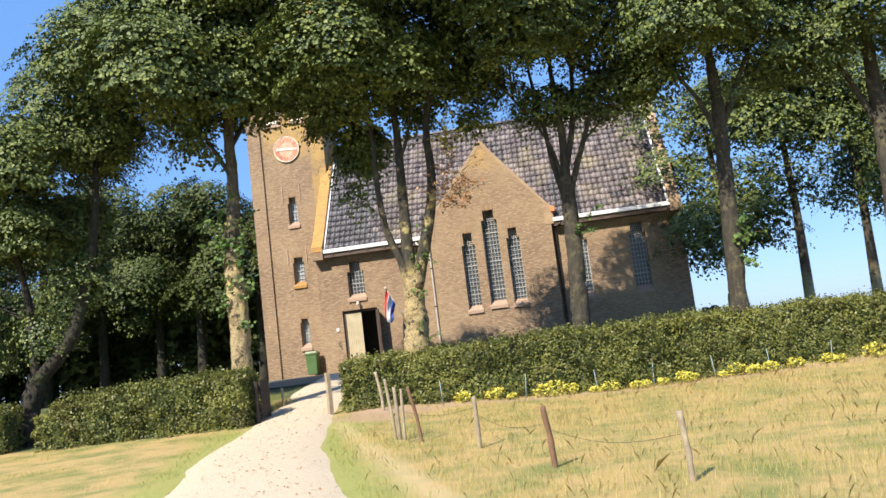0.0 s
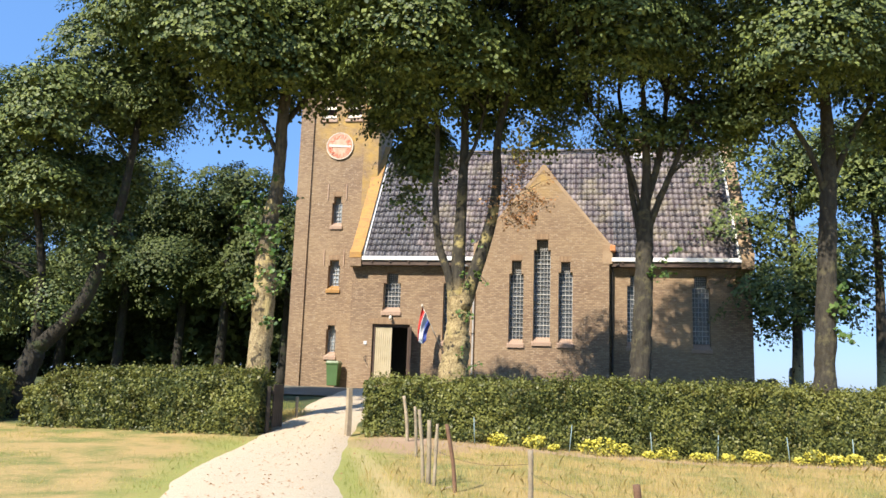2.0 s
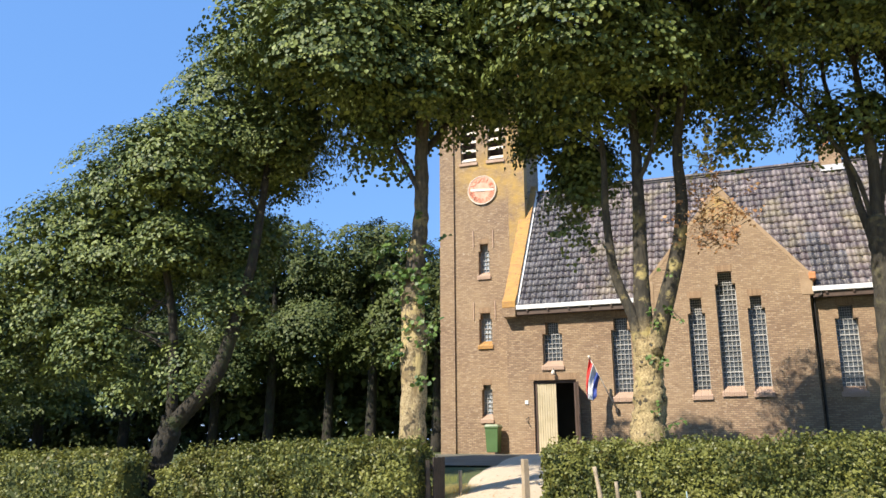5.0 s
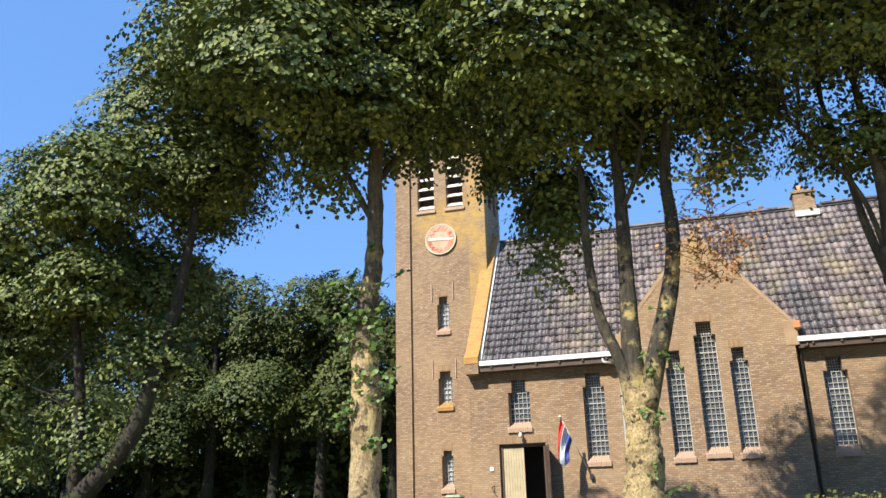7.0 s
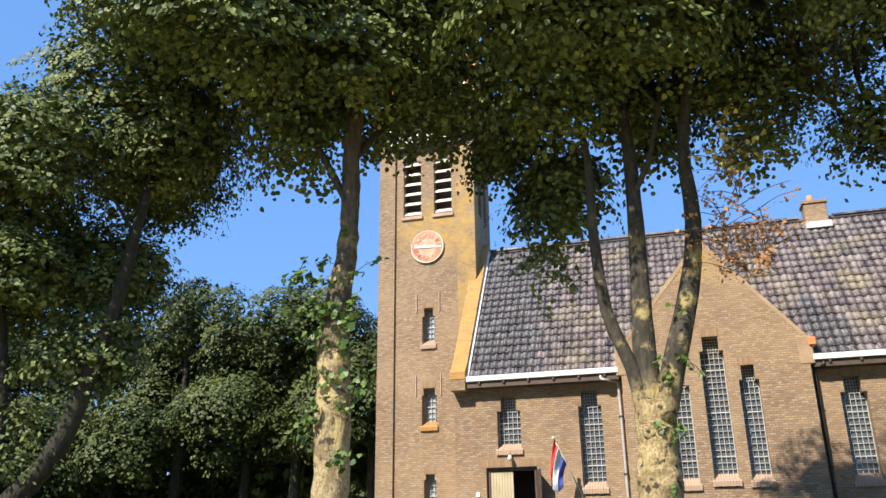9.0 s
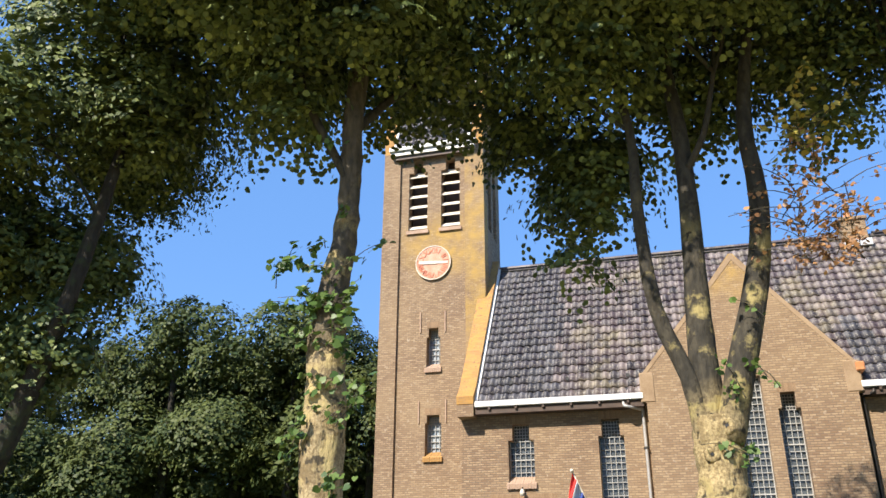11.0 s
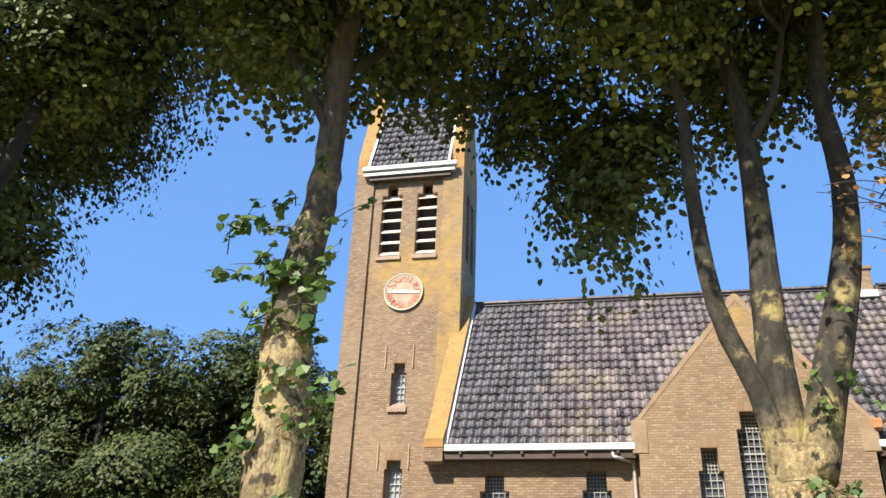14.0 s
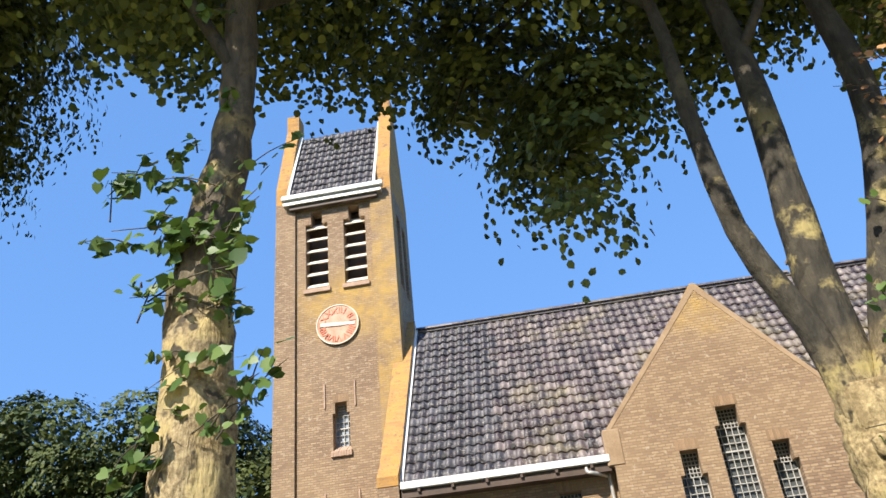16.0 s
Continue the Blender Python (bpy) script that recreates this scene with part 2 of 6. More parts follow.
def coping_material():
    k = Nodes("ochre_lichen_brick")
    p = k.place()
    s = k.n("SeparateXYZ", Vector=p)
    w = k.n("CombineXYZ", X=k.maths("ADD", s.outputs["X"], s.outputs["Y"]), Y=s.outputs["Z"]).outputs[0]
    b = k.n("TexBrick", Vector=w, Color1=(0.37, 0.19, 0.065), Color2=(0.50, 0.275, 0.09), Mortar=(0.30, 0.20, 0.11), Scale=1.0, Mortar_Size=0.006, Brick_Width=0.22, Row_Height=0.065)
    c = k.mix(k.ramp(k.noise(p, 1.7, 6, 0.7), 0.40, 0.68), b.outputs["Color"], k.mix(k.noise(p, 20.0), (0.42, 0.215, 0.045), (0.54, 0.315, 0.085)))
    c = k.mix(k.ramp(k.noise(p, 5.0, 4), 0.58, 0.70), c, (0.24, 0.145, 0.08))
    c = k.mix(k.ramp(k.noise(p, 14.0, 4), 0.60, 0.70), c, (0.20, 0.12, 0.07))
    k.bump(k.maths("ADD", k.noise(p, 40.0), k.maths("MULTIPLY", b.outputs["Fac"], -0.6)), 0.5, 0.012)
    return k.set(Base_Color=c, Roughness=0.92)


COPING = coping_material()
RUBBED = plain("rubbed_brick", (0.29, 0.195, 0.115), (0.42, 0.30, 0.185), 0.9, 2.0, 30.0)
SILL = plain("brick_sill", (0.36, 0.23, 0.155), (0.50, 0.36, 0.265), 0.85, 3.0, 50.0)
WHITE = plain("white_paint", (0.74, 0.73, 0.69), (0.84, 0.83, 0.80), 0.5, 2.0, 60.0, 0.1)
DARK_WOOD = plain("dark_brown_wood", (0.055, 0.035, 0.025), (0.11, 0.07, 0.05), 0.6, 3.0, 50.0)
DOOR_WOOD = plain("weathered_ochre_paint", (0.40, 0.33, 0.20), (0.55, 0.47, 0.31), 0.6, 2.0, 45.0)
LATTICE = plain("grey_white_glazing_bar", (0.38, 0.37, 0.35), (0.52, 0.51, 0.48), 0.6, 5.0, 40.0, 0.1)
GLASS = glass_material()
# tower panes: the reflected sky is painted in as pale blue-grey
GLASS_SKY = plain("sky_reflection_glass", (0.26, 0.30, 0.33), (0.42, 0.46, 0.48), 0.2, 4.0, 20.0, 0.05)
IRON = plain("dark_iron", (0.03, 0.028, 0.026), (0.07, 0.06, 0.05), 0.5, 6.0, 60.0, 0.2, 0.6)
ZINC = plain("grey_zinc", (0.38, 0.37, 0.35), (0.55, 0.53, 0.49), 0.5, 5.0, 40.0, 0.1, 0.3)
CREAM = plain("cream_paint", (0.62, 0.55, 0.44), (0.75, 0.68, 0.56), 0.6, 4.0, 40.0, 0.1)
RED_PAINT = plain("faded_red_paint", (0.62, 0.15, 0.07), (0.72, 0.27, 0.15), 0.6, 4.0, 40.0, 0.1)
TILE_DARK = tile_material("dark_glazed_pantile", (0.026, 0.026, 0.035), (0.062, 0.062, 0.075), (0.14, 0.13, 0.11), 0.15)
TILE = tile_material("weathered_pantile", (0.030, 0.026, 0.034), (0.125, 0.106, 0.110), (0.30, 0.25, 0.14), 0.6)
TERRACOTTA = plain("orange_terracotta", (0.55, 0.20, 0.07), (0.68, 0.30, 0.13), 0.7, 5.0, 50.0)
LEAD = plain("lead", (0.45, 0.45, 0.46), (0.62, 0.62, 0.63), 0.55, 5.0, 30.0, 0.2)
# stands in for unlit interiors: their gloom is put into the colour
INSIDE = plain("dark_inside_backing", (0.05, 0.045, 0.04), (0.08, 0.075, 0.065), 0.9)
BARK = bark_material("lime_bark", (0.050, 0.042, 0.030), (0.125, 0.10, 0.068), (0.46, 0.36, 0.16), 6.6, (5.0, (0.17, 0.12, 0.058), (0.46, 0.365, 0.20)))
BARK_DARK = bark_material("grey_brown_bark", (0.040, 0.034, 0.025), (0.095, 0.080, 0.056), (0.22, 0.18, 0.08), 6.5)
# near-black bark with faint green patches
BARK_WOOD = bark_material("near_black_bark", (0.016, 0.014, 0.010), (0.040, 0.034, 0.024), (0.035, 0.045, 0.016))
BARK_CHOIR = bark_material("grey_lime_bark", (0.028, 0.024, 0.017), (0.062, 0.053, 0.037), (0.105, 0.092, 0.048))
# the sunlit foot of these trunks is put into the bark colour
BARK_YELLOW = bark_material("sunlit_foot_bark", (0.040, 0.034, 0.025), (0.095, 0.080, 0.056), (0.30, 0.24, 0.10), 3.0, (3.3, (0.30, 0.23, 0.12), (0.54, 0.43, 0.22)))
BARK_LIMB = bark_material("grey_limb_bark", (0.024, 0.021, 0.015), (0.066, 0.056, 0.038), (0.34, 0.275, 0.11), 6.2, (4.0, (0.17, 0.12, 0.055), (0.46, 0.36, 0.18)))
BARK_LICHEN_SUN = bark_material("lichen_and_sun_bark", (0.040, 0.034, 0.025), (0.095, 0.080, 0.056), (0.36, 0.285, 0.12), 6.9, (4.5, (0.17, 0.12, 0.055), (0.46, 0.36, 0.18)))
LEAF = leaf_material("lime_leaf", (0.028, 0.052, 0.024), (0.215, 0.252, 0.064), 0.52, 0.25, 0.04, 0.30)
LEAF_LIGHT = leaf_material("young_lime_leaf", (0.03, 0.075, 0.02), (0.14, 0.21, 0.05))
LEAF_FAR = leaf_material("wood_leaf", (0.026, 0.046, 0.016), (0.118, 0.136, 0.036), 0.55, 0.20, 0.04)
LEAF_HEDGE = leaf_material("hedge_leaf", (0.042, 0.060, 0.018), (0.245, 0.250, 0.062), patch=0.65)
LEAF_DRY = leaf_material("withered_leaf", (0.24, 0.115, 0.055), (0.50, 0.28, 0.12))
LEAF_GOLD = leaf_material("golden_leaf", (0.32, 0.27, 0.05), (0.60, 0.48, 0.12))
LEAF_YELLOW = leaf_material("yellow_flower", (0.42, 0.38, 0.05), (0.74, 0.66, 0.13))
# solid core for the inner twigs; the gloom between leaves is in its colour
HEDGE_CORE = plain("dark_hedge_core", (0.028, 0.042, 0.012), (0.07, 0.09, 0.026), 0.95, 3.0, 30.0)
MEADOW = ground_material()
GRAVEL = gravel_material()
PAVING = plain("old_paving", (0.10, 0.095, 0.065), (0.17, 0.155, 0.115), 0.9, 1.2, 20.0)
GATE_WOOD = plain("dark_gate_wood", (0.030, 0.025, 0.020), (0.075, 0.058, 0.042), 0.9, 4.0, 60.0, 0.5)
DIAL = plain("faded_dial_paint", (0.56, 0.27, 0.17), (0.68, 0.44, 0.32), 0.9, 4.0, 30.0)
POST_WOOD = plain("grey_weathered_post", (0.15, 0.12, 0.08), (0.36, 0.295, 0.20), 0.9, 5.0, 60.0, 0.6, 0, 0.5)
PALE_POST = plain("pale_weathered_post", (0.24, 0.185, 0.12), (0.42, 0.34, 0.23), 0.9, 4.0, 60.0, 0.6)
BIN_GREEN = plain("green_plastic", (0.065, 0.125, 0.04), (0.095, 0.17, 0.06), 0.45, 2.0, 60.0, 0.05)
LID_GREEN = plain("faded_green_plastic", (0.20, 0.25, 0.14), (0.32, 0.36, 0.24), 0.5, 3.0, 60.0, 0.05)
RUBBER = plain("black_rubber", (0.02, 0.02, 0.02), (0.04, 0.04, 0.04), 0.7)
STONE = plain("grey_gravestone", (0.10, 0.10, 0.10), (0.20, 0.20, 0.19), 0.6, 3.0, 30.0)
FLAG_RED = plain("red_cloth", (0.60, 0.03, 0.03), (0.72, 0.06, 0.05), 0.8, 4.0, 200.0, 0.1)
FLAG_WHITE = plain("white_cloth", (0.75, 0.75, 0.75), (0.82, 0.82, 0.82), 0.8, 4.0, 200.0, 0.1)
FLAG_BLUE = plain("blue_cloth", (0.04, 0.07, 0.30), (0.06, 0.10, 0.38), 0.8, 4.0, 200.0, 0.1)
BLUE_STAKE = plain("blue_green_plastic", (0.22, 0.32, 0.33), (0.30, 0.40, 0.42), 0.6)
GRASS_BLADE = leaf_material("grass_blade", (0.50, 0.385, 0.15), (0.76, 0.61, 0.30), 0.8, 0.05, 0.5)
GRASS_FRESH = leaf_material("fresh_grass_blade", (0.17, 0.21, 0.04), (0.40, 0.42, 0.11), 0.8, 0.05, 0.5)
GRASS_GREEN = leaf_material("green_grass_blade", (0.30, 0.33, 0.08), (0.52, 0.50, 0.17), 0.8, 0.05, 0.5)


# ---- small builders ----
def part(name, bm, material, parent=None, label=""):
    """One mesh object from a bmesh in world places, under a thing or a part."""
    me = bpy.data.meshes.new(name)
    bm.to_mesh(me)
    bm.free()
    return hang(name, me, material, parent, label)


def hang(name, me, material, parent=None, label=""):
    if material and not me.materials:
        me.materials.append(material)
    ob = new(name, me)
    if parent is not None:
        ob.parent = parent
        if parent.data is None:
            ob.matrix_parent_inverse = parent.matrix_basis.inverted()
    return tagged(ob, label)


def thing(name, at, label, category, group="", kind=""):
    ob = new(name)
    ob.empty_display_size = 0.2
    ob.matrix_basis = Matrix.Translation(at)
    return tagged(ob, label, category, group, kind)


def box(bm, lo, hi, turn=None, bevel=0.0):
    """A box between two corners; turn: a matrix that is applied to it."""
    r = bmesh.ops.create_cube(bm, size=1.0)
    vs = r["verts"]
    c = [(a + b) / 2 for a, b in zip(lo, hi)]
    for v in vs:
        v.co = Vector([c[i] + v.co[i] * (hi[i] - lo[i]) for i in range(3)])
    if bevel:
        es = list({e for v in vs for e in v.link_edges})
        vs = list({v for f in bmesh.ops.bevel(bm, geom=es, offset=bevel, segments=1, affect="EDGES")["faces"] for v in f.verts} | {v for v in vs if v.is_valid})
    if turn is not None:
        for v in vs:
            v.co = turn @ v.co
    return vs


def boxed(lo, hi, turn=None, bevel=0.0):
    bm = bmesh.new()
    box(bm, lo, hi, turn, bevel)
    return bm


def slab(bm, outline, holes, put, depth):
    """A wall of any outline with openings through it. put(u, v, d) gives the place d metres behind the face."""
    from mathutils.geometry import tessellate_polygon
    loops = [outline, *holes]
    flat = [q for loop in loops for q in loop]
    tris = tessellate_polygon([[Vector((u, v, 0)) for u, v in loop] for loop in loops])
    front = [bm.verts.new(put(u, v, 0)) for u, v in flat]
    back = [bm.verts.new(put(u, v, depth)) for u, v in flat]
    for t in tris:
        bm.faces.new([front[i] for i in t])
        bm.faces.new([back[i] for i in reversed(t)])
    i = 0
    for loop in loops:
        n = len(loop)
        for j in range(n):
            a, b = i + j, i + (j + 1) % n
            bm.faces.new((front[a], front[b], back[b], back[a]))
        i += n
    bmesh.ops.recalc_face_normals(bm, faces=bm.faces)
    return bm


def facing(y):
    """put() for a wall whose face looks along -y at that y."""
    return lambda u, v, d: (u, y + d, v)


def sideways(x, way):
    """put() for a wall across x; its depth runs along way."""
    return lambda u, v, d: (x + way * d, u, v)


def tube(bm, pts, radii, segs=8, rough=0.0, cap=True):
    """A round, tapered limb through the points; rough: how knobbly."""
    pts = [Vector(p) for p in pts]
    rings = []
    side = Vector((1, 0, 0))
    for i, p in enumerate(pts):
        way = (pts[min(i + 1, len(pts) - 1)] - pts[max(i - 1, 0)]).normalized()
        side = (side - way * side.dot(way)).normalized()
        up = way.cross(side)
        ring = []
        for j in range(segs):
            a = 2 * math.pi * j / segs
            d = side * math.cos(a) + up * math.sin(a)
            r = radii[i]
            if rough:
                r *= 1 + rough * (0.55 * noise.noise((p + d * r) * 2.6) + 0.75 * noise.noise((p + d * r) * 8.5))
            ring.append(bm.verts.new(p + d * r))
        rings.append(ring)
    for a, b in zip(rings, rings[1:]):
        for j in range(segs):
            bm.faces.new((a[j], a[(j + 1) % segs], b[(j + 1) % segs], b[j])).smooth = True
    if cap:
        bm.faces.new(list(reversed(rings[0]))), bm.faces.new(rings[-1])
    return bm


def curve_points(pts, n):
    """n points along a smooth line (Catmull-Rom) through pts."""
    pts = [Vector(p) for p in pts]
    if len(pts) == 2:
        return [pts[0].lerp(pts[1], i / (n - 1)) for i in range(n)]
    out = []
    for i in range(n):
        s = i / (n - 1) * (len(pts) - 1)
        k = min(int(s), len(pts) - 2)
        f = s - k
        a, b, c, d = pts[max(k - 1, 0)], pts[k], pts[k + 1], pts[min(k + 2, len(pts) - 1)]
        out.append(0.5 * ((2 * b) + (c - a) * f + (2 * a - 5 * b + 4 * c - d) * f * f + (3 * b - a - 3 * c + d) * f ** 3))
    return out


LEAF_ROUND = np.array([(0, -0.48, 0), (0.40, -0.26, 0.08), (0.43, 0.16, 0.08), (0, 0.56, -0.10), (-0.43, 0.16, 0.08), (-0.40, -0.26, 0.08)])
LEAF_HEART = np.array([(0, -0.36, 0.03), (0.26, -0.50, 0.05), (0.47, -0.20, 0.08), (0.42, 0.14, 0.05), (0, 0.58, -0.10), (-0.42, 0.14, 0.05), (-0.47, -0.20, 0.08), (-0.26, -0.50, 0.05)])
LEAF_FLAT = np.array([(0, -0.55, 0), (0.36, -0.05, 0.06), (0, 0.6, -0.06), (-0.36, -0.05, 0.06)])


def leaf_mesh(name, centres, normals, sizes, rng, shape=LEAF_ROUND):
    """Many small folded leaves in one mesh."""
    n = len(centres)
    normals = normals / np.linalg.norm(normals, axis=1, keepdims=True)
    ref = rng.normal(size=(n, 3))
    u = np.cross(normals, ref)
    u /= np.linalg.norm(u, axis=1, keepdims=True)
    v = np.cross(normals, u)
    k = len(shape)
    co = centres[:, None, :] + sizes[:, None, None] * (shape[None, :, 0:1] * u[:, None, :] + shape[None, :, 1:2] * v[:, None, :] + shape[None, :, 2:3] * normals[:, None, :])
    me = bpy.data.meshes.new(name)
    me.vertices.add(n * k)
    me.vertices.foreach_set("co", co.astype(np.float32).ravel())
    quads = np.array({8: [(0, 1, 2, 3), (0, 3, 4, 5), (0, 5, 6, 7)], 6: [(0, 1, 2, 3), (0, 3, 4, 5)]}.get(k, [(0, 1, 2, 3)]))
    idx = (np.arange(n)[:, None, None] * k + quads[None]).reshape(-1)
    me.loops.add(len(idx))
    me.loops.foreach_set("vertex_index", idx.astype(np.int32))
    m = len(idx) // 4
    me.polygons.add(m)
    me.polygons.foreach_set("loop_start", (np.arange(m) * 4).astype(np.int32))
    me.polygons.foreach_set("loop_total", np.full(m, 4, np.int32))
    me.update(calc_edges=True)
    return me


def in_ball(rng, shape):
    """Even random places in a ball of radius 1."""
    d = rng.normal(size=(*shape, 3))
    d /= np.linalg.norm(d, axis=-1, keepdims=True)
    return d * rng.uniform(0, 1, (*shape, 1)) ** (1 / 3)


def crown_leaves(lobes, per_clump, clump, leaf, rng, droop=0.5, fill=11):
    """Places, normals and sizes of the leaves in drooping sprays, and of the filler leaves that block light within.
    lobes: centre, radii and number of sprays.
    """
    outer, inner = ([], [], []), ([], [], [])
    for (cx, cy, cz, rx, ry, rz, count) in lobes:
        centre, radii = np.array((cx, cy, cz)), np.array((rx, ry, rz))
        d = rng.normal(size=(count, 3))
        d /= np.linalg.norm(d, axis=1, keepdims=True)
        r = rng.uniform(0.25, 1.0, (count, 1)) ** 0.33
        middle = centre + d * r * (radii - 0.3 * clump)
        size = clump * rng.uniform(0.55, 1.4, (count, 1, 1))
        off = in_ball(rng, (count, per_clump)) * size * np.array((1, 1, 0.24))
        tilt = d[:, None, :2] * np.array((0.95, 0.95))
        off[:, :, 2] -= (off[:, :, :2] * tilt).sum(-1) + droop * (off[:, :, 0] ** 2 + off[:, :, 1] ** 2) / (2 * clump)
        pts = middle[:, None, :] + off
        out = d * np.array((0.95, 0.95, 0.6))
        out[:, 2] = np.maximum(out[:, 2], -0.15)
        nor = out[:, None, :] + np.array((0, 0, 0.5)) + off / clump * 0.25 + rng.normal(size=(count, 1, 3)) * 0.14 + rng.normal(size=pts.shape) * 0.27
        for store, v in zip(outer, (pts.reshape(-1, 3), nor.reshape(-1, 3), leaf * rng.uniform(0.7, 1.25, count * per_clump))):
            store.append(v)
        # larger filler leaves added in the heart of each lobe block light, keeping it dark
        if count >= 30:
            m = count * fill
            for store, v in zip(inner, (in_ball(rng, (m,)) * radii * 0.76 + centre, rng.normal(size=(m, 3)) * 0.45 + np.array((0, -0.35, 0.7)), leaf * rng.uniform(1.4, 2.1, m))):
                store.append(v)
    if not inner[0]:
        inner = outer
    return [np.concatenate(v) for v in outer], [np.concatenate(v) for v in inner]


# ---- the ground: level meadow, rising to the churchyard ----
RISE = ((-400, -0.6), (-30, -0.15), (0, 0.0), (10, 0.06), (14, 0.12), (17, 0.2), (19.3, 0.33), (21, 0.5), (24, 0.80), (28, 1.05), (31, 1.14), (45, 1.14), (60, 0.4), (120, -0.4), (4000, -0.4))


def ground_z(x, y):
    z = float(np.interp(y, [a for a, _ in RISE], [b for _, b in RISE]))
    side = min(1.0, max(0.0, (x + 5.0) / 6.0)) if y < 23.5 else 0.0
    low = float(np.interp(y, [-400, 0, 18, 21.5, 23.5], [-0.6, 0.0, 0.0, 0.06, 0.75]))
    z = z * (1 - side) + low * side
    away = max(0.0, max(x - 12, -26 - x))
    return z * max(0.0, 1 - away / 25) - 0.4 * min(1.0, away / 25)


def path_x(y):
    return float(np.interp(y, [-12, 0, 5, 9.5, 14, 19.3, 24, 29, 33], [3.5, -0.5, -2.2, -4.05, -5.6, -6.75, -7.3, -8.0, -8.3]))


def path_half(y):
    return float(np.interp(y, [-12, 9.5, 14, 19.3, 24, 33], [1.3, 1.3, 1.2, 0.98, 1.1, 1.2]))


def build_ground():
    xs = np.unique(np.concatenate([np.linspace(-3000, -60, 12), np.linspace(-60, -20, 14), np.linspace(-20, 16, 73), np.linspace(16, 60, 16), np.linspace(60, 3000, 12)]))
    ys = np.unique(np.concatenate([np.linspace(-1500, -20, 8), np.linspace(-20, 4, 12), np.linspace(4, 36, 65), np.linspace(36, 70, 14), np.linspace(70, 4000, 14)]))
    verts = [(x, y, ground_z(x, y) + 0.035 * noise.noise((x * 0.6, y * 0.6, 0))) for y in ys for x in xs]
    w = len(xs)
    faces = [(j * w + i, j * w + i + 1, (j + 1) * w + i + 1, (j + 1) * w + i) for j in range(len(ys) - 1) for i in range(w - 1)]
    me = bpy.data.meshes.new("ground")
    me.from_pydata(verts, [], faces)
    for p in me.polygons:
        p.use_smooth = True
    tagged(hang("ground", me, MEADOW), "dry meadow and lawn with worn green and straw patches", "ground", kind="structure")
    # the gravel path, proud of the grass
    bm = bmesh.new()
    rows = []
    for i in range(105):
        y = -11 + 44 * i / 104
        c, h = path_x(y), path_half(y)
        row = []
        for j in range(9):
            s = j / 4 - 1
            wob = 0.035 * noise.noise((y * 0.5, s * 3, 5)) + 0.05 * noise.noise((y * 3.1, s * 3, 9))
            x = c + s * (h + wob * abs(s))
            row.append(bm.verts.new((x, y, ground_z(x, y) + 0.055 * (1 - s ** 4) - 0.035 * abs(s) ** 6 + 0.02)))
        rows.append(row)
    for a, b in zip(rows, rows[1:]):
        for j in range(8):
            bm.faces.new((a[j], a[j + 1], b[j + 1], b[j])).smooth = True
    tagged(part("path", bm, GRAVEL), "pale shell gravel path leading through the gate to the church", "path", kind="structure")
    # paving before the church
    bm = bmesh.new()
    put = {}
    for i in range(25):
        for j in range(9):
            x, y = -13.2 + 9.5 * i / 24, 26.5 + 6.4 * j / 8
            put[i, j] = bm.verts.new((x, y, ground_z(x, y) + 0.045))
    for i in range(24):
        for j in range(8):
            bm.faces.new((put[i, j], put[i + 1, j], put[i + 1, j + 1], put[i, j + 1])).smooth = True
    tagged(part("pavement", bm, PAVING), "grey paved apron before the church wall", "pavement", kind="structure")


build_ground()

# ---- the church ----
church = thing("church", (-3.5, 35.5, 1.1), "brown brick village church with saddle-roof tower and dark pantile roof", "church")
BASE = 0.7
NAVE_Y, TRANS_Y, TOWER_Y, RIDGE_Y = 33.0, 32.6, 35.3, 36.5
WEST, EAST = -9.96, 5.4
EAVE_Z, RIDGE_Z = 6.35, 11.73


def stepped(x0, x1, z0, z1, z2, inset):
    """Outline of a window with a stepped head: z1 the shoulder, z2 the top."""
    return [(x0, z0), (x1, z0), (x1, z1), (x1 - inset, z1), (x1 - inset, z2), (x0 + inset, z2), (x0 + inset, z1), (x0, z1)]


def opening(w):
    """The hole for a window; it reaches below the glass to seat the sloping sill."""
    return stepped(w[0], w[1], w[2] - 0.2, w[3], w[4], w[5])


